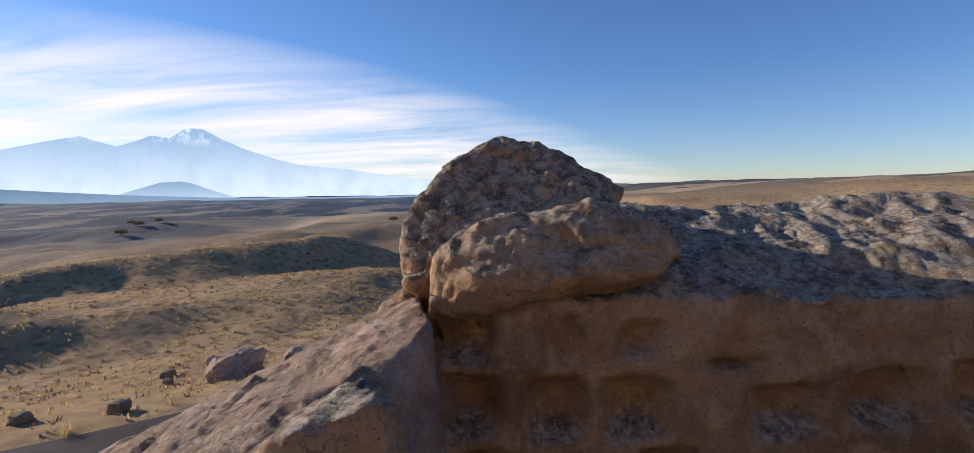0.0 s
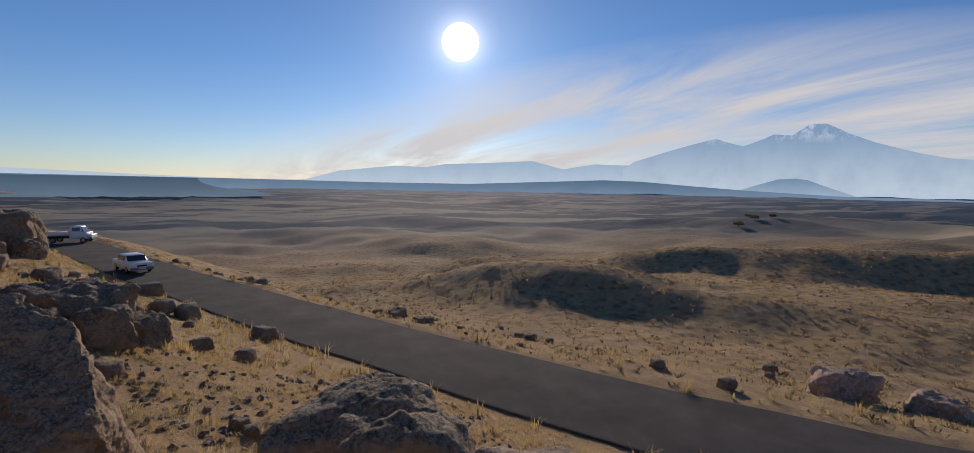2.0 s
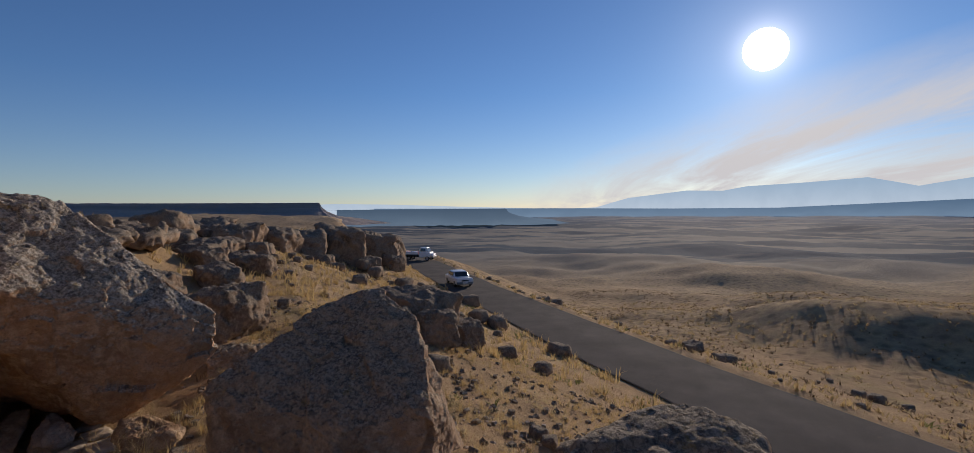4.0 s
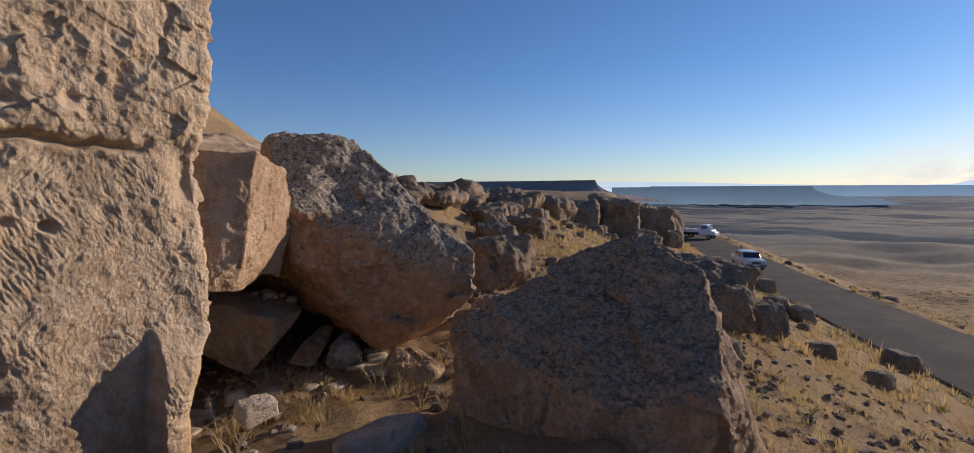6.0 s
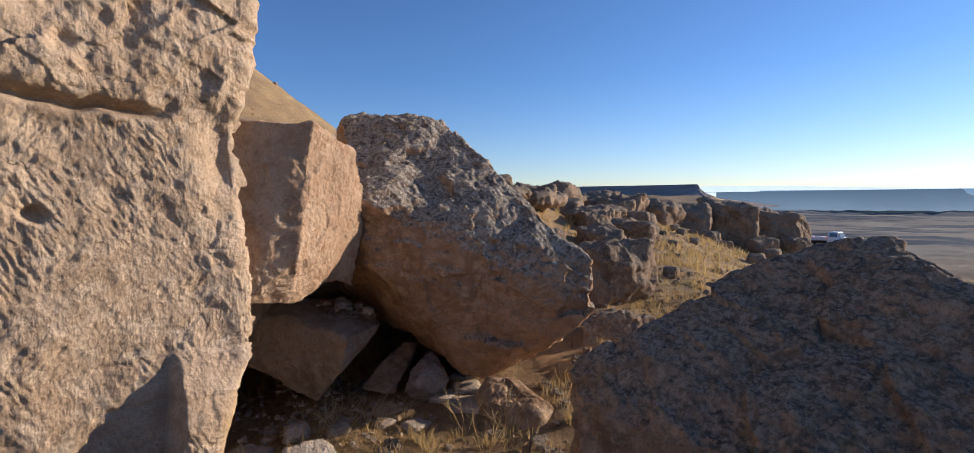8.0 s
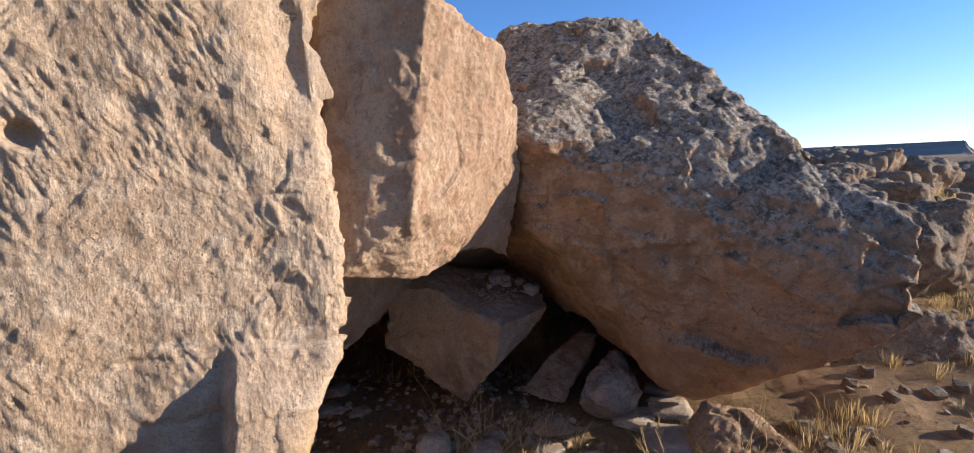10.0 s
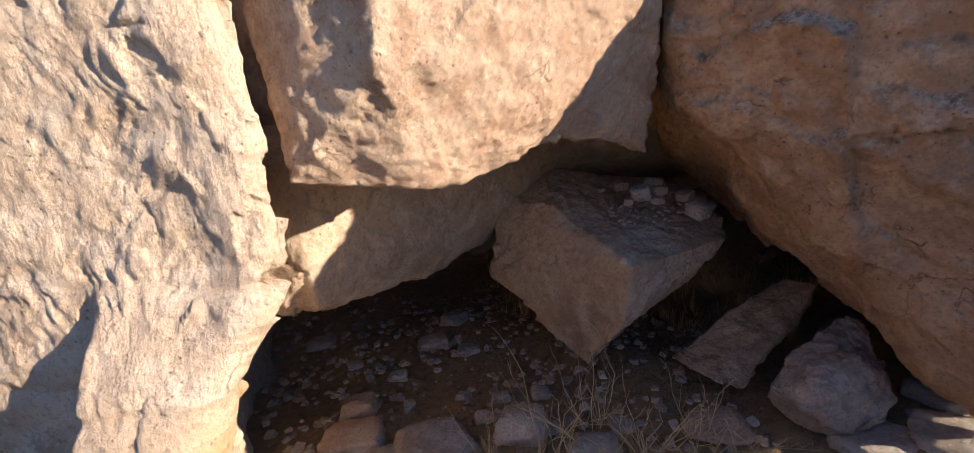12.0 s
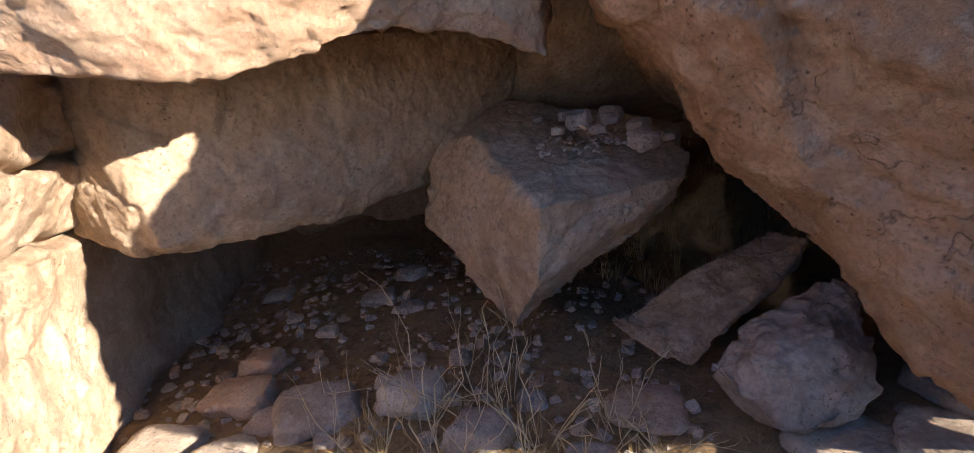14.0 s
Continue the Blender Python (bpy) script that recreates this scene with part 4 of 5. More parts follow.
# ---- the carved outcrop where the walk begins ----
outcrop = tagged(new("carved_outcrop"), "brown tuff outcrop with carved niches and a lichen-covered cap", "outcrop")
outcrop.location = (3.0, 1.6, -2.3)
INV = Matrix.Translation((-3.0, -1.6, 2.3))


def under(ob, parent, inverse, name):
    ob.name = name
    for k in ("category", "label"):
        if k in ob:
            del ob[k]
    ob.data.transform(inverse)
    ob.parent = parent
    return ob


under(rock("cap_rock", [(2.33, 1.5, -0.60), (2.38, 1.4, -0.82), (2.44, 1.62, -0.36), (2.62, 1.66, -0.19), (2.84, 1.7, -0.09), (3.05, 1.6, -0.15), (3.38, 1.55, -0.33), (3.3, 1.35, -0.50), (2.75, 1.42, -0.58), (2.5, 1.4, -0.7), (2.6, 2.3, -0.4), (3.3, 2.2, -0.5), (2.35, 2.0, -0.95), (3.4, 1.9, -0.8), (2.6, 1.6, -0.95)],
      RED_ROCK, "", 0.028, 2, 0.035, 0.012, 31, 1.9), outcrop, INV, "cap")
under(rock("brow_rock", [(2.52, 1.24, -0.86), (2.53, 1.3, -0.66), (2.72, 1.34, -0.50), (3.22, 1.3, -0.42), (3.5, 1.2, -0.52), (3.54, 1.16, -0.62), (3.42, 1.08, -0.70), (3.1, 1.04, -0.70), (2.75, 1.08, -0.72), (2.6, 1.16, -0.90), (2.6, 1.7, -0.9), (3.5, 1.8, -0.9), (3.6, 1.6, -0.6), (2.7, 1.8, -0.6)],
      CARVED, "", 0.025, 2, 0.03, 0.012, 33, 1.9), outcrop, INV, "brow", )


def niche_wall():
    prof = [(1.25, -2.5)] + [(1.20, z) for z in np.arange(-2.3, -0.84, 0.022)] + [(1.21 + 0.02 * k, -0.83 + 0.012 * k) for k in range(6)] + [(1.33 + 0.05 * k, -0.76 + 0.016 * k) for k in range(18)] + [(2.4, -0.6), (2.9, -1.2), (3.2, -2.4)]
    xs = np.concatenate([np.arange(2.52, 5.2, 0.022), np.linspace(5.25, 7.0, 16)])
    niches = [(2.66, -0.99, 0.13, 0.12, 0.16), (3.06, -1.0, 0.085, 0.10, 0.08), (3.37, -0.99, 0.08, 0.07, 0.09), (2.68, -1.27, 0.12, 0.12, 0.18), (3.02, -1.28, 0.13, 0.13, 0.17), (3.36, -1.28, 0.14, 0.12, 0.17), (3.98, -1.30, 0.15, 0.10, 0.14), (4.4, -1.25, 0.15, 0.11, 0.14), (4.8, -1.2, 0.14, 0.12, 0.14), (3.76, -1.10, 0.11, 0.025, 0.12), (2.75, -0.80, 0.16, 0.07, 0.14), (2.7, -1.6, 0.13, 0.13, 0.15), (3.1, -1.62, 0.13, 0.13, 0.15), (3.5, -1.6, 0.13, 0.13, 0.15), (2.46, -1.1, 0.05, 0.05, 0.1)]
    n, v, f = len(prof), [], []
    for i, x in enumerate(xs):
        for k, (y, z) in enumerate(prof):
            top = k > 66
            zz = z + (0.05 * min(1, max(0, (x - 4.2))) if top else 0)
            yy = y + 0.05 * (x - 2.5) * 0 - 0.35 * max(0, x - 4.6)
            p = Vector((x, yy, zz))
            d = 0.035 * noise.fractal(p * 2.6, 1.0, 2.0, 4) + 0.012 * noise.fractal(p * 12, 0.8, 2.0, 3)
            for nx, nz, w, h, dep in niches:
                q = ((x - nx) / w) ** 4 + ((zz - nz) / h) ** 4
                if q < 3 and not top:
                    d -= dep * math.exp(-q * 1.2)
            if top:
                d += 0.045 * (noise.ridged_multi_fractal(p * 3.4, 0.9, 2.1, 4, 1.0, 2.0) - 1.0)
                v.append((x, yy, zz + d))
            else:
                v.append((x + 0.02 * noise.noise(p * 5), yy - d, zz))
        if i:
            f += [((i - 1) * n + k, i * n + k, i * n + k + 1, (i - 1) * n + k + 1) for k in range(n - 1)]
    e = len(v)
    v.append((2.9, 2.4, -2.4))
    f += [(e, k, k + 1) for k in range(n - 1)]
    v = [(a - 3.0, b - 1.6, c + 2.3) for a, b, c in v]
    return link_mesh("niche_wall", v, f, CARVED, outcrop, "shaded wall with rows of small carved niches", True)


niche_wall()
under(rock("pink_rock", [(0.71, 0.95, -1.66), (0.49, 1.54, -1.83), (0.89, 2.07, -1.8), (1.44, 2.3, -1.7), (1.86, 2.2, -1.44), (2.15, 1.9, -1.10), (2.45, 1.5, -0.82), (2.56, 1.15, -0.88), (2.42, 0.78, -1.06), (2.12, 0.66, -1.10), (1.6, 0.6, -1.4), (0.8, 0.8, -2.8), (0.4, 1.6, -2.9), (1.3, 2.5, -2.9), (2.6, 2.2, -2.6), (2.6, 0.75, -2.4)],
      PINK, "", 0.035, 2, 0.035, 0.012, 35, 1.5), outcrop, INV, "sloping_foot")
under(rock("nose_rock", [(2.02, 0.62, -1.14), (2.2, 0.55, -1.02), (2.45, 0.62, -0.98), (2.5, 0.75, -1.1), (1.95, 0.72, -1.5), (2.5, 0.6, -1.6), (2.1, 0.5, -1.9), (2.6, 0.9, -1.9), (1.9, 0.9, -2.0), (2.3, 1.0, -1.0)],
      CARVED, "", 0.03, 1, 0.03, 0.012, 37, 2.0), outcrop, INV, "lichen_knob")
under(rock("lichen_rock", [(1.4, 2.2, -1.62), (2.1, 1.75, -1.02), (2.4, 1.55, -0.78), (2.52, 1.5, -0.85), (2.2, 2.1, -1.1), (1.6, 2.5, -1.7), (2.4, 2.3, -1.6), (2.1, 1.6, -1.2)],
      DARK_ROCK, "", 0.03, 2, 0.03, 0.012, 39, 2.0), outcrop, INV, "lichen_flank")

# ---- boulders below the path ----
RNG = random.Random(5)
rock("slope_boulder", [(-1.5, -0.42, -2.2), (-2.04, -0.05, -2.16), (-2.3, 0.59, -2.03), (-2.2, 0.2, -2.1), (-1.91, 1.02, -2.14), (-1.3, 0.97, -2.2), (-1.4, -0.5, -3.5), (-2.8, 0.2, -3.7), (-2.5, 1.3, -3.9), (-1.1, 1.2, -3.7)], DARK_ROCK, "dark brown boulder on the slope above the road", 0.045, 2, 0.05, 0.014, 41, 1.3, "boulder", group="boulders below the path")
rock("slope_boulder", [(-0.98, 0.0, -2.02), (-1.12, 0.55, -1.90), (-1.15, 1.0, -2.02), (-0.7, 0.5, -1.92), (-0.5, 0.9, -2.1), (-0.7, -0.2, -3.3), (-1.5, 0.5, -3.5), (-1.2, 1.3, -3.6), (-0.3, 1.1, -3.4)], DARK_ROCK, "grey-brown weathered boulder on the slope above the road", 0.045, 2, 0.05, 0.014, 43, 1.3, "boulder", group="boulders below the path")
rock("slope_boulder", [(-0.5, 0.75, -1.95), (0.1, 0.95, -1.88), (0.15, 1.2, -1.95), (-0.4, 1.4, -2.05), (-0.7, 1.1, -3.2), (0.3, 0.9, -3.0), (0.3, 1.6, -3.3), (-0.5, 1.7, -3.4)], PINK, "low pinkish weathered boulder on the slope", 0.045, 2, 0.05, 0.014, 45, 1.3, "boulder", group="boulders below the path")

# stones and ledges of the hillside: x, y, width, depth, height, material
HILLSIDE = [(-14.3, -4.3, 2.4, 2.2, 1.7, 0), (-13.3, -3.6, 1.6, 1.4, 1.1, 0), (-14.8, -2.9, 1.3, 1.2, 0.9, 0), (-12.8, -4.6, 1.1, 1.0, 0.8, 0),
            (-9.2, -7.6, 2.0, 1.5, 1.1, 0), (-7.8, -8.4, 1.6, 1.3, 0.7, 0), (-9.8, -10.2, 2.2, 1.8, 0.7, 0), (-12, -11.8, 2.0, 1.5, 0.7, 0), (-14.5, -11.2, 2.0, 1.4, 0.8, 0), (-19.3, -13.1, 2.3, 1.6, 0.9, 0),
            (-12.5, -14.0, 3.4, 2.2, 0.4, 0), (-15.0, -15.0, 4.2, 2.4, 0.4, 0), (-18.0, -17.0, 3.8, 2.6, 0.5, 0), (-20.5, -16.0, 3.2, 2.0, 0.9, 0), (-23.5, -17.3, 3.4, 2.2, 1.1, 0), (-27.5, -18.9, 3.4, 2.2, 1.2, 0), (-24, -20.5, 4.5, 2.8, 1.0, 0), (-18.4, -18.6, 2.2, 1.6, 0.5, 0), (-16.5, -13.2, 1.8, 1.3, 0.8, 0), (-11.0, -12.4, 1.7, 1.2, 0.8, 0), (-21.5, -14.6, 1.6, 1.2, 0.8, 0), (-25.5, -16.2, 1.8, 1.3, 0.9, 0),
            (-31, -20.5, 4.6, 3.0, 1.6, 0), (-35, -20.2, 5.0, 3.4, 2.2, 0), (-39, -19.8, 5.5, 3.6, 2.6, 0), (-43.5, -18.4, 6.0, 4.0, 3.4, 0), (-48.5, -16.6, 6.0, 4.0, 3.6, 0), (-51.5, -16.2, 4.4, 3.4, 3.5, 0), (-46.5, -14.2, 2.2, 1.8, 1.5, 0), (-42, -15.5, 2.0, 1.6, 1.2, 0), (-36, -16.8, 2.2, 1.6, 1.1, 0), (-30, -25, 6, 3.4, 1.2, 0), (-36, -26, 7, 3.4, 1.4, 0), (-24, -24, 5, 3, 1.0, 0),
            (-56, 2.0, 2.2, 1.5, 1.1, 1), (-48, 0.4, 1.4, 1.1, 0.7, 1), (-31, 9.5, 1.3, 1.0, 0.5, 1), (-28, 10.5, 1.0, 0.8, 0.4, 1), (-9.9, 23.6, 2.9, 1.6, 1.6, 1), (-6.9, 24.8, 2.0, 1.2, 1.0, 1)]
for i, (x, y, sx, sy, sz, kind) in enumerate(HILLSIDE):
    z = floor_z(x, y)
    ln = max(0.07, sx / 26)
    mat = PINK if i >= len(HILLSIDE) - 2 else OUTCROP
    label = ("pinkish slab of rock on the verge beyond the road" if i >= len(HILLSIDE) - 2 else "weathered stone on the grassy verge by the road") if kind else ("layered brown outcrop ledge on the dry hillside" if sx > 3 else "weathered brown stone lying in dry grass")
    cs = stone_corners(x, y, z - 0.15 * sz, sx, sy, sz * 1.15, random.Random(100 + i), 25 if sx > 3 else None)
    rock("hillside_rock", cs, mat, label, ln, 1, 0.05 * sx, 0.014 * sx, 50 + i, 3.0 / sx, "rock", group="rocks of the hillside")

# smaller stones strewn over the slope
ROCK_SHAPES = []
for k in range(5):
    v, f = hull(stone_corners(0, 0, 0, 1, 0.85, 0.62, random.Random(300 + k), 0))
    v, f = split(v, f, 0.3)
    v = relax(v, f, 1)
    v, f = split(v, f, 0.16)
    v = rough_up(v, f, 0.05, 0.03, k + 60, 2.0)
    me = bpy.data.meshes.new("stone")
    me.from_pydata(v.tolist(), [], f.tolist())
    me.polygons.foreach_set("use_smooth", [True] * len(me.polygons))
    ROCK_SHAPES.append(me)


def stone(x, y, size, material, label, group, k=None, z=None, flat=1.0, turn=None, tip=0):
    me = ROCK_SHAPES[RNG.randrange(5) if k is None else k].copy()
    me.materials.append(material)
    ob = new("stone", me)
    ob.matrix_basis = pose(x, y, (floor_z(x, y) if z is None else z) - 0.04 * size, tip, 0, RNG.uniform(0, 360) if turn is None else turn) @ Matrix.Diagonal((size, size, size * flat, 1))
    return tagged(ob, label, "stone", group)


for i in range(130):
    x, y = RNG.uniform(-45, -5), RNG.uniform(-24, 1)
    s = float(road_offset(np.array([x]), np.array([y]))[0])
    if s > -4 or (x > -8 and y < -4.5) or math.hypot(x + 4.3, y + 2.8) < 1.8:
        continue
    stone(x, y, RNG.choice((0.25, 0.35, 0.5, 0.8, 1.1)) * (0.6 + 0.02 * -x), OUTCROP, "small brown stone half sunk in dry grass", "stones of the slope")
for i in range(60):
    x = RNG.uniform(-60, -5)
    j = int(np.abs(RL[:, 0] - x).argmin())
    o = RNG.uniform(3.6, 14)
    stone(RL[j, 0] - RT[j, 1] * o, RL[j, 1] + RT[j, 0] * o, RNG.choice((0.25, 0.35, 0.5, 0.7)), OUTCROP, "small stone beside the road", "stones beyond the road")

# ---- inside and before the cave ----
# closing rock added so that low sun cannot leak in behind the leaning boulder
rock("rear_sun_blocker", [(-7.2, -8.0, -4.2), (-6.0, -7.6, -4.2), (-7.2, -13.0, -4.2), (-5.6, -13, -4.2), (-7.0, -8.2, -2.2), (-6.0, -8.4, -1.6), (-7.0, -13.0, -0.6), (-5.6, -13, -0.4)], OUTCROP, "added brown rock shutting out sun behind the leaning rock", 0.14, 2, 0.08, 0.02, 71, 1.0, "boulder")
# mass added across the rear of the cave to shut off leaking light
rock("cave_back_blocker", [(-6.5, -10.6, -4.6), (1.0, -10.6, -4.6), (-6.5, -13, -4.6), (1.0, -13, -4.6), (-6.5, -10.9, -2.2), (1.0, -10.9, -2.2), (-6.5, -13, -2), (1.0, -13, -2)], CAVE_ROCK, "added rock closing the back of the cave to light", 0.14, 2, 0.08, 0.02, 72, 1.0, "rock")
rock("low_boulder", [(-4.75, -6.3, -3.46), (-5.0, -6.1, -3.5), (-4.9, -5.55, -3.56), (-4.66, -5.38, -3.62), (-4.45, -5.9, -3.58), (-4.25, -6.3, -4.2), (-4.3, -5.2, -4.2), (-5.3, -5.2, -4.2), (-5.3, -6.4, -4.2)], BROWN, "low brown boulder at the foot of the leaning rock", 0.028, 1, 0.025, 0.012, 73, 1.6, "boulder")
rock("low_boulder", [(-7.0, -6.6, -3.25), (-7.6, -6.2, -3.2), (-8.1, -6.0, -3.3), (-7.9, -6.7, -3.3), (-6.8, -6.4, -3.9), (-7.6, -5.7, -3.9), (-8.3, -5.9, -3.8), (-8.0, -7.0, -3.8)], DARK_ROCK, "low lichen-covered boulder in dry grass", 0.04, 1, 0.05, 0.02, 74, 2.0, "boulder")
rock("path_slab", [(-2.35, -4.35, -3.30), (-2.9, -4.0, -3.22), (-3.2, -4.25, -3.3), (-3.1, -4.7, -3.45), (-2.5, -4.75, -3.5), (-2.2, -4.4, -3.7), (-3.3, -4.2, -3.7), (-2.6, -3.9, -3.7), (-3.1, -4.9, -3.8)], STONE, "flat grey stone sunk in the path", 0.03, 2, 0.02, 0.008, 75, 2.0, "stone")
rock("pale_stone", [(-2.30, -6.02, -3.34), (-2.62, -5.95, -3.33), (-2.66, -5.80, -3.37), (-2.32, -5.82, -3.40), (-2.28, -6.0, -3.5), (-2.66, -5.76, -3.55), (-2.3, -5.78, -3.6), (-2.64, -6.06, -3.5)], PALE_STONE, "pale squared stone at the cave mouth", 0.02, 1, 0.008, 0.005, 76, 3.0, "stone")

CAVE_STONES = [(-2.38, -7.08, 0.46, 0.5, 0, 20), (-2.86, -7.08, 0.30, 0.85, 1, 0), (-3.02, -7.12, 0.11, 0.8, 1, 0), (-2.64, -7.3, 0.12, 0.7, 1, 0), (-2.5, -6.86, 0.09, 0.9, 0, 0), (-1.10, -8.95, 0.28, 0.5, 1, 15), (-2.35, -8.85, 0.26, 0.7, 0, 40), (-2.22, -8.45, 0.26, 0.5, 0, 10), (-2.5, -8.3, 0.2, 0.6, 0, 0), (-1.85, -7.5, 0.24, 0.8, 2, 20), (-1.9, -7.2, 0.36, 0.5, 2, 0), (-2.15, -7.05, 0.26, 0.4, 0, 0), (-3.2, -6.85, 0.28, 0.7, 1, 0), (-3.4, -7.1, 0.16, 0.6, 0, 0), (-3.9, -7.05, 0.36, 0.35, 2, 0), (-3.65, -6.7, 0.24, 0.5, 0, 0), (-4.52, -6.78, 0.42, 0.3, 1, 20), (-4.82, -6.7, 0.40, 0.25, 1, 70), (-5.0, -7.0, 0.34, 0.4, 0, 10), (-1.75, -6.8, 0.40, 0.4, 1, 0), (-2.1, -6.72, 0.34, 0.35, 1, 30), (-4.5, -6.35, 0.45, 0.35, 1, 60), (-3.85, -6.4, 0.3, 0.4, 1, 0), (-2.75, -7.5, 0.12, 0.7, 0, 0), (-2.5, -7.6, 0.1, 0.7, 0, 0), (-2.0, -8.0, 0.14, 0.7, 1, 0), (-1.6, -8.3, 0.12, 0.6, 1, 0), (-3.0, -7.5, 0.14, 0.7, 0, 0)]
for x, y, s, flat, mk, turn in CAVE_STONES:
    stone(x, y, s, (STONE, PALE_STONE, TUFF_BLOCK)[mk], ("grey stone on the cave floor", "pale stone before the cave", "reddish stone on the cave floor")[mk], "stones of the cave", None, None, flat, turn)


def gravel(name, places, material, label):
    """Small stones too many to count: one object. places: x, y, z, size."""
    v, f = [], []
    rng = random.Random(len(places))
    shapes = [(np.array([p.co[:] for p in me.vertices]), [tuple(p.vertices) for p in me.polygons]) for me in GRIT]
    for x, y, z, s in places:
        vs, fs = shapes[rng.randrange(len(shapes))]
        m = np.array(pose(0, 0, 0, rng.uniform(-25, 25), rng.uniform(-25, 25), rng.uniform(0, 360)).to_3x3())
        i = len(v)
        v += [tuple(p) for p in (vs * s) @ m.T + np.array((x, y, z - 0.1 * s))]
        f += [tuple(k + i for k in t) for t in fs]
    return tagged(link_mesh(name, v, f, material), label, "gravel", "", "stuff")


GRIT = []
for k in range(4):
    v, f = hull(stone_corners(0, 0, 0, 1, 0.8, 0.6, random.Random(800 + k), 0))
    me = bpy.data.meshes.new("grit")
    me.from_pydata(v.tolist(), [], f.tolist())
    GRIT.append(me)


def cave_places(n, big):
    out = []
    while len(out) < n:
        x, y = -4.2 + 3.9 * RNG.random(), -9.9 + 3.6 * RNG.random()
        if y > -6.5 and x > -2.2:
            continue
        out.append((x, y, RNG.choice((0.012, 0.018, 0.025, 0.035, 0.05, big))))
    zs = floors([p[0] for p in out], [p[1] for p in out])
    return [(x, y, z, k) for (x, y, k), z in zip(out, zs)]


gravel("cave_gravel", cave_places(650, 0.06), STONE, "grey gravel over the dusty cave floor")
gravel("dark_gravel", cave_places(700, 0.07), CAVE_ROCK, "brown gravel over the dusty cave floor")
gravel("pale_gravel", cave_places(160, 0.06), PALE_STONE, "pale chips on the cave floor")
gravel("jammed_rock_grit", [(-3.5 - 0.55 * RNG.random(), -7.4 - 0.7 * RNG.random(), -2.79, RNG.uniform(0.008, 0.028)) for _ in range(90)], STONE, "grit lying on the jammed rock")
for x, y, z, s, k in ((-3.70, -7.72, -2.72, 0.15, 0), (-3.60, -7.62, -2.73, 0.07, 1), (-3.78, -7.66, -2.75, 0.08, 2), (-3.98, -7.55, -2.81, 0.15, 3), (-3.86, -7.86, -2.74, 0.11, 4), (-4.0, -7.8, -2.78, 0.12, 1), (-3.9, -8.1, -2.76, 0.16, 0), (-3.65, -8.0, -2.72, 0.1, 2), (-4.12, -7.72, -2.82, 0.07, 3), (-3.5, -7.9, -2.70, 0.05, 4)):
    stone(x, y, s, STONE, "loose grey stone on the jammed rock", "stones on the jammed rock", k, z, 0.9)


# ---- vehicles ----
def box(sx, sy, sz, x=0, y=0, z=0, bevel=0.0, taper=None):
    bm = bmesh.new()
    bmesh.ops.create_cube(bm, size=1.0)
    for v in bm.verts:
        k = 1.0
        if taper and v.co.z > 0:
            v.co.y = v.co.y * taper[0] + taper[1]
            v.co.x *= taper[2]
        v.co = Vector((v.co.x * sx + x, v.co.y * sy + y, v.co.z * sz + z))
    if bevel:
        bmesh.ops.bevel(bm, geom=list(bm.edges), offset=bevel, segments=2, affect="EDGES", profile=0.6)
    return bm


def wheel(parent, x, y, r=0.31, w=0.2):
    bm = bmesh.new()
    bmesh.ops.create_cone(bm, cap_ends=True, segments=24, radius1=r, radius2=r, depth=w, matrix=pose(x, y, r, 0, 90, 0))
    bmesh.ops.bevel(bm, geom=[e for e in bm.edges if len(e.link_faces) == 2 and e.calc_face_angle(0) > 1], offset=0.04, segments=2, affect="EDGES")
    w_ob = part("wheel", bm, RUBBER, parent)
    bm = bmesh.new()
    bmesh.ops.create_cone(bm, cap_ends=True, segments=20, radius1=r * 0.62, radius2=r * 0.55, depth=w + 0.03, matrix=pose(x, y, r, 0, 90, 0))
    part("rim", bm, STEEL, w_ob)


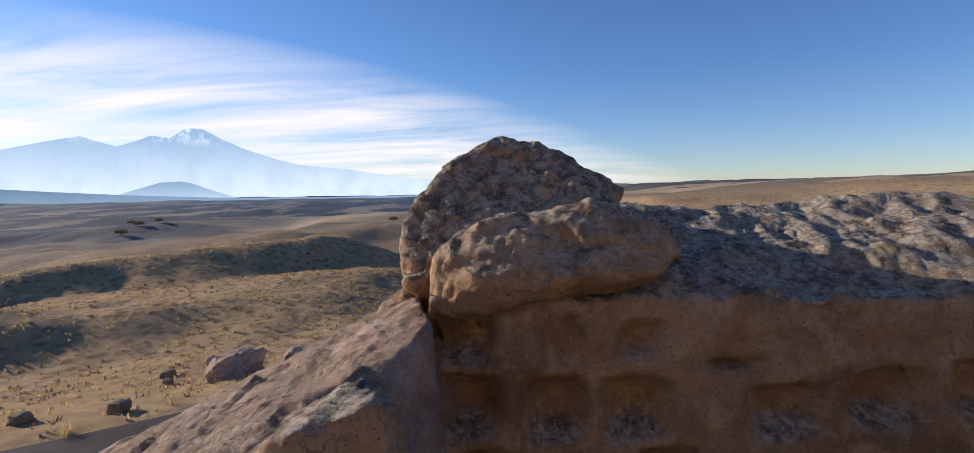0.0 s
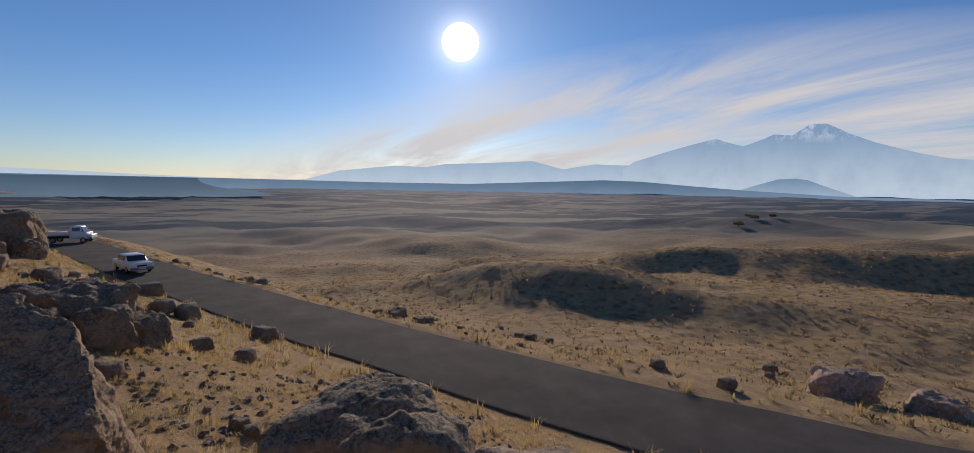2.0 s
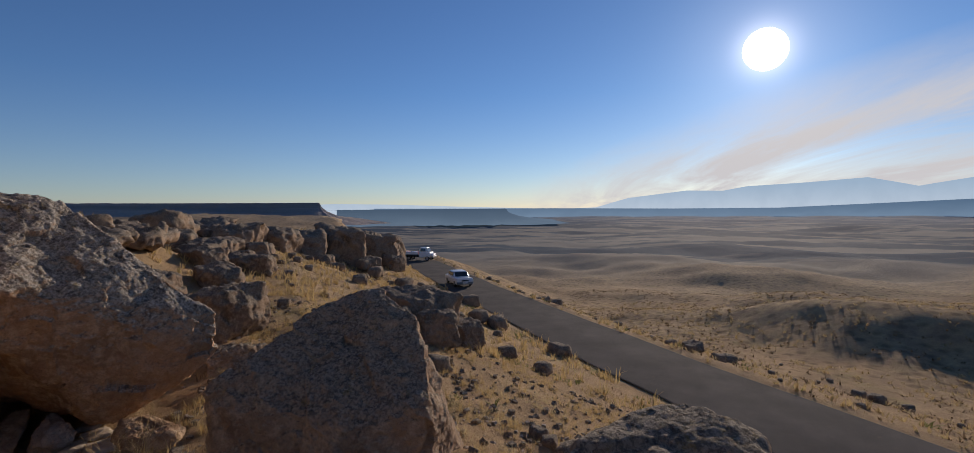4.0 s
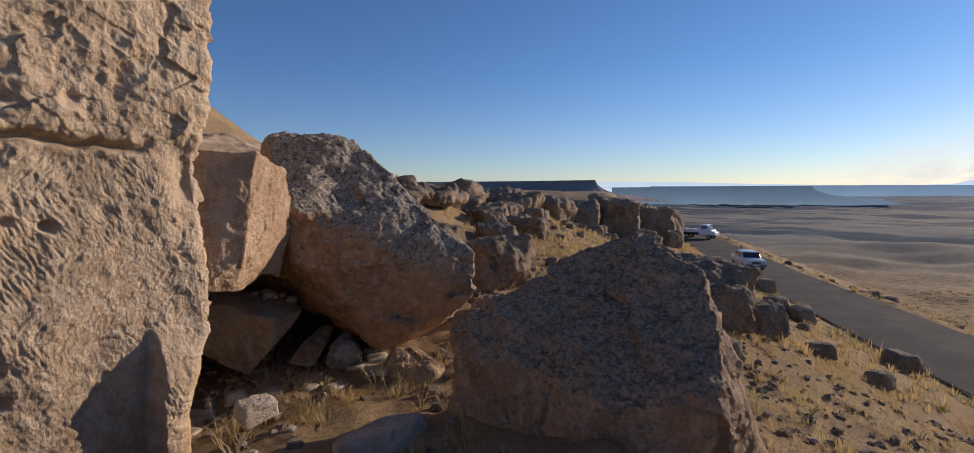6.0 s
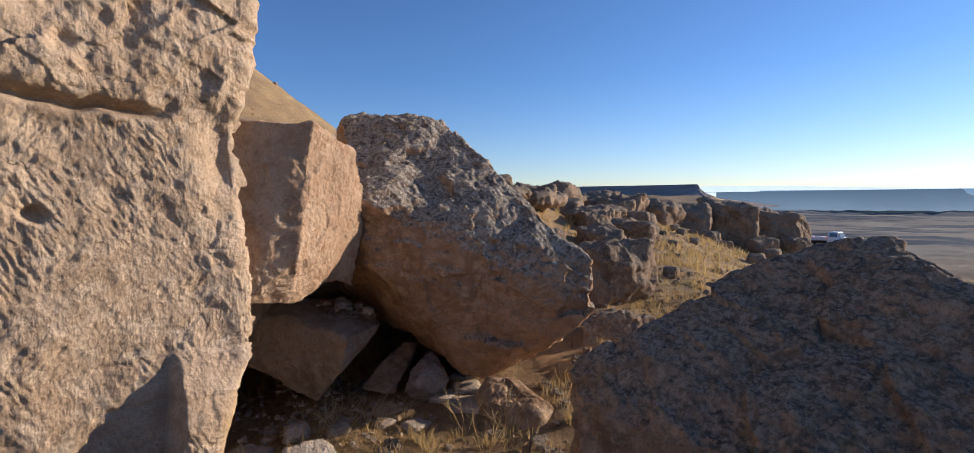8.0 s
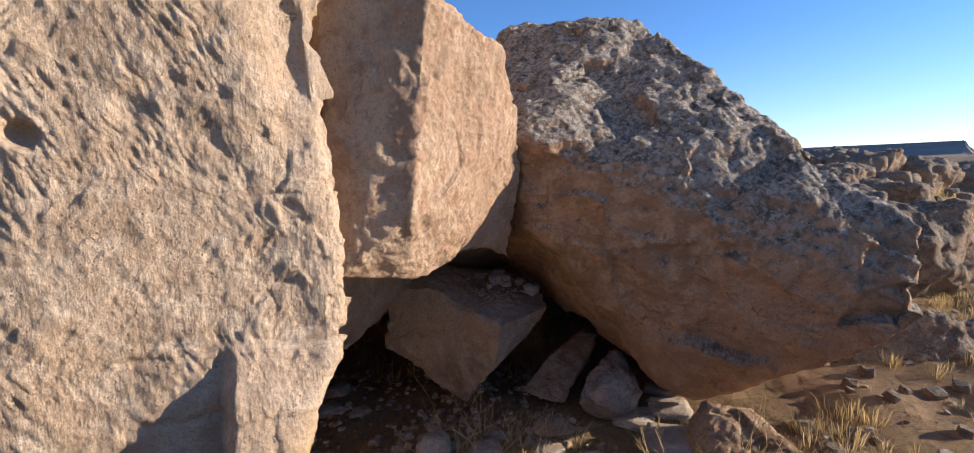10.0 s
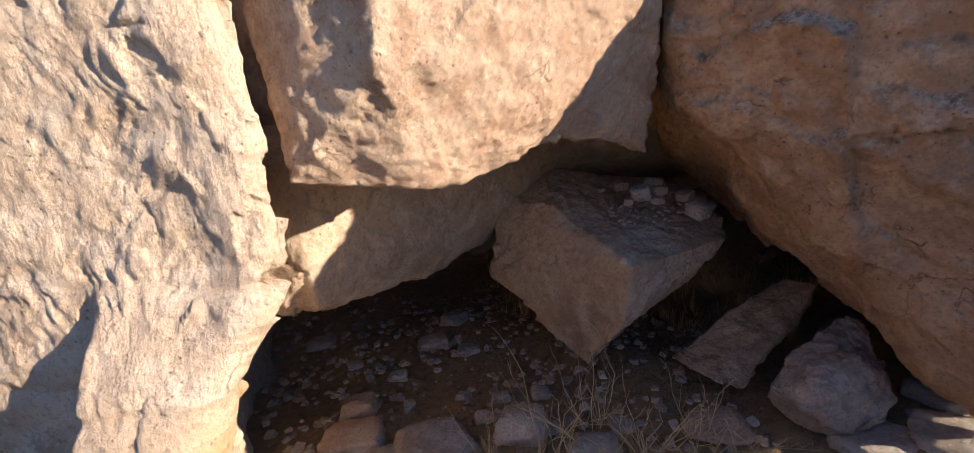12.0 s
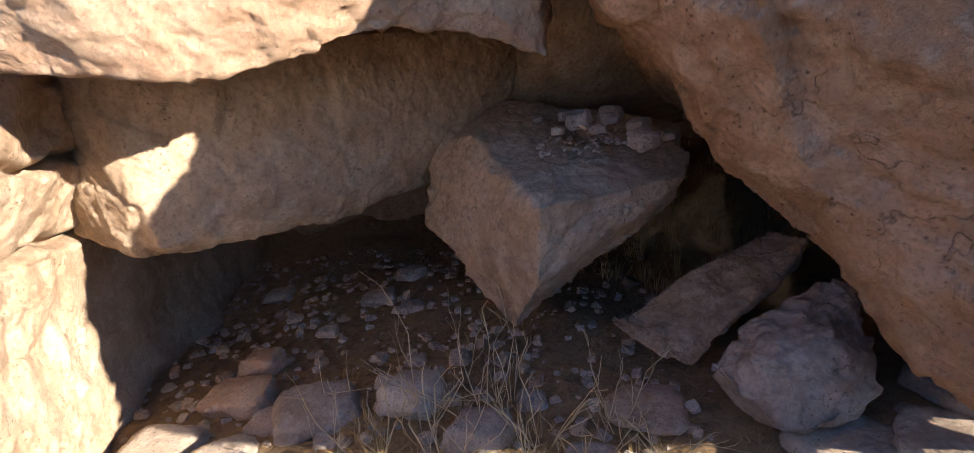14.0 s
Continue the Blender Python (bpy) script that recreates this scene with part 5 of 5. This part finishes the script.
def sedan(m):
    car = tagged(new("car"), "white sedan car driving on the asphalt road", "car")
    part("body", box(1.72, 4.35, 0.62, 0, 0, 0.58, 0.12), WHITE_PAINT, car, "", True)
    part("cabin", box(1.60, 2.5, 0.56, 0, 0.15, 1.14, 0.10, (0.62, 0.02, 0.84)), WHITE_PAINT, car, "", True)
    part("windscreen", box(1.30, 0.04, 0.52, 0, 0, 0), GLASS_DARK, car).matrix_basis = pose(0, -0.85, 1.14, -38, 0, 0)
    part("rear_window", box(1.26, 0.04, 0.48, 0, 0, 0), GLASS_DARK, car).matrix_basis = pose(0, 1.18, 1.14, 42, 0, 0)
    for s in (-1, 1):
        part("side_window", box(0.04, 1.55, 0.34, 0, 0, 0, 0.01), GLASS_DARK, car).matrix_basis = pose(s * 0.755, 0.16, 1.16, 0, -s * 13, 0)
        part("headlight", box(0.36, 0.1, 0.14, s * 0.58, -2.15, 0.68, 0.02), LENS, car, "clear headlight")
        part("tail_light", box(0.3, 0.1, 0.14, s * 0.62, 2.15, 0.74, 0.02), TAIL, car, "red tail light")
        part("mirror", box(0.16, 0.1, 0.12, s * 0.92, -0.62, 0.98, 0.03), WHITE_PAINT, car)
        for y in (-1.35, 1.3):
            wheel(car, s * 0.78, y)
    part("bumper", box(1.66, 0.18, 0.24, 0, -2.14, 0.42, 0.05), GREY_METAL, car)
    part("grille", box(0.7, 0.06, 0.12, 0, -2.19, 0.66, 0.01), RUBBER, car)
    part("number_plate", box(0.5, 0.03, 0.11, 0, -2.245, 0.45), WHITE_PAINT, car)
    car.matrix_basis = m
    return car


def pickup(m):
    car = tagged(new("pickup_truck"), "white flatbed pickup with red load parked at the bend", "truck")
    part("cab", box(1.8, 1.75, 0.85, 0, -1.15, 0.85, 0.12), WHITE_PAINT, car, "", True)
    part("cab_roof", box(1.7, 1.35, 0.72, 0, -0.95, 1.6, 0.10, (0.72, 0.06, 0.88)), WHITE_PAINT, car, "", True)
    part("windscreen", box(1.4, 0.04, 0.62), GLASS_DARK, car).matrix_basis = pose(0, -1.55, 1.58, -24, 0, 0)
    part("bonnet", box(1.7, 0.6, 0.45, 0, -2.15, 0.78, 0.12), WHITE_PAINT, car, "", True)
    part("bed", box(1.9, 2.7, 0.12, 0, 1.1, 0.86, 0.02), GREY_METAL, car)
    for s in (-1, 1):
        part("side_board", box(0.05, 2.7, 0.38, s * 0.94, 1.1, 1.1, 0.01), WHITE_PAINT, car)
        part("side_window", box(0.04, 0.8, 0.42), GLASS_DARK, car).matrix_basis = pose(s * 0.82, -0.95, 1.62, 0, -s * 8, 0)
        part("headlight", box(0.3, 0.08, 0.18, s * 0.62, -2.43, 0.86, 0.02), LENS, car, "clear headlight")
        part("tail_light", box(0.2, 0.06, 0.14, s * 0.8, 2.46, 0.8, 0.02), TAIL, car, "red tail light")
        for y in (-1.65, 1.35):
            wheel(car, s * 0.82, y, 0.34, 0.22)
    part("tail_board", box(1.85, 0.05, 0.38, 0, 2.44, 1.1, 0.01), WHITE_PAINT, car)
    part("chassis", box(1.0, 4.4, 0.2, 0, 0.1, 0.62, 0.02), RUBBER, car)
    part("bumper", box(1.75, 0.14, 0.22, 0, -2.45, 0.55, 0.04), GREY_METAL, car)
    for k, (x, y) in enumerate(((-0.4, 0.3), (0.35, 0.9), (-0.2, 1.7), (0.4, 2.0))):
        part("crate", box(0.7, 0.6, 0.34, x, y, 1.1, 0.02), RED_PAINT if k % 2 == 0 else WHITE_PAINT, car, "red crate" if k % 2 == 0 else "")
    car.matrix_basis = m
    return car


ang = math.degrees(math.atan2(0.42, 0.9))
sedan(pose(-48.6, -8.1, ROAD_Z + 0.06, 0, 0, ang + 90))
pickup(pose(-73.5, -17.9, ROAD_Z + 0.05, 0, 0, 170))


# ---- grass and scrub ----
def tufts(name, places, material, label, category="grass", blades=14, rise=0.25, spread=0.12, width=0.006, seed=1):
    """One object of bent blades: places are (x, y, z, size)."""
    rng = random.Random(seed)
    v, f = [], []
    for x, y, z, s in places:
        n = max(4, int(blades * (0.7 + 0.6 * rng.random())))
        for _ in range(n):
            a, lean = rng.uniform(0, 2 * math.pi), rng.uniform(0.1, 1.0)
            h = rise * s * rng.uniform(0.5, 1.1)
            r0 = spread * s * rng.random() * 0.5
            bx, by = x + r0 * math.cos(a), y + r0 * math.sin(a)
            dx, dy = math.cos(a) * spread * s * lean, math.sin(a) * spread * s * lean
            w = width * s
            px, py = -math.sin(a) * w, math.cos(a) * w
            i = len(v)
            v += [(bx - px, by - py, z - 0.02), (bx + px, by + py, z - 0.02), (bx + dx * 0.45 + px * 0.7, by + dy * 0.45 + py * 0.7, z + h * 0.62), (bx + dx * 0.45 - px * 0.7, by + dy * 0.45 - py * 0.7, z + h * 0.62), (bx + dx * 1.2, by + dy * 1.2, z + h * (1 - 0.25 * lean))]
            f += [(i, i + 1, i + 2, i + 3), (i + 3, i + 2, i + 4)]
    return tagged(link_mesh(name, v, f, material), label, category, "", "stuff")


BLOCKED = [(-4.2, -2.8, 1.3), (-5.4, -7.2, 1.2), (-3.0, -7.6, 1.3), (-1.6, 0.5, 1.1), (-0.6, 0.7, 0.9), (1.5, 1.5, 1.4), (3.6, 1.8, 1.4), (-0.9, -8.0, 2.2)]
PATHPTS = [m.translation for _, m in PATH]


def scatter(n, x0, x1, y0, y1, size0, size1, seed, side=-1, keep=None):
    rng = np.random.default_rng(seed)
    x, y = rng.uniform(x0, x1, n), rng.uniform(y0, y1, n)
    s = road_offset(x, y)
    ok = (s < -3.0) if side < 0 else (s > 3.2)
    for bx, by, br in BLOCKED:
        ok &= np.hypot(x - bx, y - by) > br
    for p in PATHPTS:
        ok &= np.hypot(x - p.x, y - p.y) > 0.45
    ok &= ~((y < -5.95) & (x > -2.3))
    if keep is not None:
        ok &= keep(x, y, s, rng)
    x, y = x[ok], y[ok]
    z = ripple(x, y, height(x, y), np.hypot(x, y))
    return list(zip(x, y, z, rng.uniform(size0, size1, len(x))))


def clumpy(freq, level):
    def keep(x, y, s, rng):
        return np.array([noise.noise(Vector((a * freq, b * freq, 3))) + 0.25 * noise.noise(Vector((a * freq * 3, b * freq * 3, 8))) > level for a, b in zip(x, y)], bool)
    return keep


tufts("dry_grass", scatter(13000, -17, 6, -12, 12, 0.35, 1.0, 1, -1, clumpy(0.7, -0.12)), DRY_GRASS, "dry yellow grass tufts on the slope", blades=18, rise=0.20, spread=0.18, width=0.0042, seed=1)
tufts("pale_grass", scatter(6000, -12, 4, -10, 8, 0.3, 0.9, 2, -1, clumpy(0.9, 0.1)), PALE_GRASS, "bleached grass tufts among the stones", blades=18, rise=0.17, spread=0.22, width=0.004, seed=2)
tufts("hillside_grass", scatter(9000, -75, -14, -34, 8, 0.7, 1.6, 3, -1, clumpy(0.25, -0.1)), DRY_GRASS, "dry grass over the far hillside", blades=9, rise=0.26, spread=0.2, width=0.014, seed=3)
tufts("green_tufts", scatter(2500, -40, -2, -6, 14, 0.8, 1.6, 4, -1, clumpy(0.35, 0.22)), GREEN_GRASS, "low dull green herbs on the slope", blades=9, rise=0.10, spread=0.2, width=0.012, seed=4)
tufts("dark_scrub", scatter(3500, -60, 2, -20, 12, 0.4, 1.0, 5, -1, clumpy(0.5, 0.18)), DARK_BRUSH, "dark dead scrub on the slope", blades=10, rise=0.18, spread=0.18, width=0.009, seed=5)


gravel("slope_gravel", [(x, y, z, k * k * 0.16 + 0.015) for x, y, z, k in scatter(2600, -14, 4, -9, 6, 0.1, 1.0, 21, -1)], OUTCROP, "brown gravel strewn over the slope")
gravel("pale_slope_gravel", [(x, y, z, k * k * 0.11 + 0.012) for x, y, z, k in scatter(1200, -9, 3, -8, 3, 0.1, 1.0, 22, -1)], STONE, "pale gravel strewn over the slope")


def verge(side, lo, hi, n, seed):
    rng = random.Random(seed)
    out = []
    for _ in range(n):
        j = rng.randrange(20, len(RL) - 6)
        o = side * rng.uniform(lo, hi)
        x, y = RL[j, 0] - RT[j, 1] * o, RL[j, 1] + RT[j, 0] * o
        if noise.noise(Vector((x * 0.5, y * 0.5, seed))) < -0.15:
            continue
        out.append((x, y, rng.uniform(0.8, 2.2)))
    zs = floors([p[0] for p in out], [p[1] for p in out])
    return [(x, y, z, k) for (x, y, k), z in zip(out, zs)]


tufts("verge_grass", verge(1, 2.7, 5.0, 1100, 6), DRY_GRASS, "tall dry grass along the far verge of the road", blades=14, rise=0.28, spread=0.24, width=0.012, seed=6)
tufts("bank_grass", verge(-1, 2.9, 6.5, 1600, 7), DRY_GRASS, "tall dry grass along the near bank of the road", blades=14, rise=0.34, spread=0.24, width=0.012, seed=7)
tufts("verge_green", verge(1, 2.8, 7.5, 700, 8), GREEN_GRASS, "dull green herbs along the verge", blades=9, rise=0.10, spread=0.25, width=0.016, seed=8)
tufts("far_scrub", scatter(15000, -95, 30, 0, 110, 0.5, 1.4, 9, 1, clumpy(0.12, -0.2)), DARK_BRUSH, "scattered low scrub over the slopes beyond the road", blades=6, rise=0.16, spread=0.26, width=0.03, seed=9)
tufts("far_grass", scatter(17000, -80, 25, 2, 90, 0.5, 1.5, 10, 1, clumpy(0.15, -0.2)), DRY_GRASS, "dry grass over the slopes beyond the road", blades=5, rise=0.18, spread=0.25, width=0.028, seed=10)


def thistle(x, y, size, seed):
    """A dead branching weed."""
    rng = random.Random(seed)
    z = floor_z(x, y)
    v, f = [], []

    def stick(a, b, r):
        d = (b - a).normalized()
        s = d.orthogonal().normalized()
        t = d.cross(s)
        i = len(v)
        for p, q in ((a, r), (b, r * 0.6)):
            for k in range(3):
                an = k * 2.094
                v.append(tuple(p + (s * math.cos(an) + t * math.sin(an)) * q))
        f.extend([(i + k, i + (k + 1) % 3, i + 3 + (k + 1) % 3, i + 3 + k) for k in range(3)])

    def grow(p, d, length, r, depth):
        for _ in range(3):
            q = p + d * (length / 3)
            stick(p, q, r)
            p, d = q, (d + Vector((rng.uniform(-.25, .25), rng.uniform(-.25, .25), rng.uniform(-.05, .1)))).normalized()
            if depth and rng.random() < 0.8:
                side = (d + Vector((rng.uniform(-1, 1), rng.uniform(-1, 1), rng.uniform(-.1, .5)))).normalized()
                grow(p, side, length * 0.55, r * 0.65, depth - 1)

    for _ in range(4):
        a = rng.uniform(0, 6.28)
        grow(Vector((x + 0.03 * math.cos(a), y + 0.03 * math.sin(a), z - 0.02)), Vector((math.cos(a) * 0.5, math.sin(a) * 0.5, 1)).normalized(), size * rng.uniform(0.6, 1.0), 0.0032, 2)
    return tagged(link_mesh("dead_weed", v, f, PALE_GRASS), "dead branching weed dried to pale straw", "plant", "weeds before the cave", "stuff")


for i, (x, y, s) in enumerate(((-2.95, -6.85, 0.45), (-3.2, -6.9, 0.5), (-3.45, -6.8, 0.42), (-3.65, -6.75, 0.35), (-3.1, -6.6, 0.35), (-3.9, -6.7, 0.3), (-3.4, -6.55, 0.3), (-2.8, -6.65, 0.35), (-3.75, -6.95, 0.3), (-3.3, -7.1, 0.3), (-4.1, -5.9, 0.45), (-2.3, -5.75, 0.5), (-2.1, -5.7, 0.45), (-4.4, -5.7, 0.5), (-3.9, -5.4, 0.4), (-6.0, -4.4, 0.5), (-2.0, -5.5, 0.4), (0.9, 0.4, 0.5))):
    thistle(x, y, s, 500 + i)
tufts("cave_mouth_grass", [(-4.3 + 1.7 * a, -7.1 + 1.4 * b, floor_z(-4.3 + 1.7 * a, -7.1 + 1.4 * b), 0.3 + 0.6 * c) for a, b, c in ((RNG.random(), RNG.random(), RNG.random()) for _ in range(120))], DRY_GRASS, "matted yellow grass before the cave", blades=26, rise=0.09, spread=0.26, width=0.0022, seed=12)


def bush(x, y, size, seed):
    """A low dark tree far off: short trunk and a crown of many small leaf clumps."""
    rng = random.Random(seed)
    z = floor_z(x, y)
    tree = tagged(new("tree"), "small dark bare tree on the field", "tree", "trees on the plain")
    tree.location = (x, y, z)
    bm = bmesh.new()
    bmesh.ops.create_cone(bm, segments=6, radius1=0.06 * size, radius2=0.03 * size, depth=0.5 * size, matrix=pose(0, 0, 0.25 * size))
    part("trunk", bm, DARK_BRUSH, tree)
    v, f = [], []
    for _ in range(260):
        th, u, r = rng.uniform(0, 6.28), rng.uniform(-0.4, 1), rng.random() ** 0.4
        s = math.sqrt(max(0, 1 - u * u))
        c = Vector((s * math.cos(th) * r * 0.65 * size, s * math.sin(th) * r * 0.65 * size, (0.36 + 0.34 * u * r) * size))
        i = len(v)
        for k in range(4):
            v.append(tuple(c + Vector((rng.uniform(-1, 1), rng.uniform(-1, 1), rng.uniform(-1, 1))) * 0.09 * size))
        f += [(i, i + 1, i + 2), (i, i + 2, i + 3), (i, i + 3, i + 1)]
    link_mesh("crown", v, f, DARK_BRUSH, tree)


for i, (az, d, s) in enumerate(((36.0, 300, 4.5), (34.6, 320, 4), (33.0, 330, 3.6), (35.2, 350, 3.6), (8, 220, 3.5), (10, 230, 3.5), (5, 240, 3.5))):
    bush(-math.sin(radians(az)) * d, math.cos(radians(az)) * d, s, 700 + i)
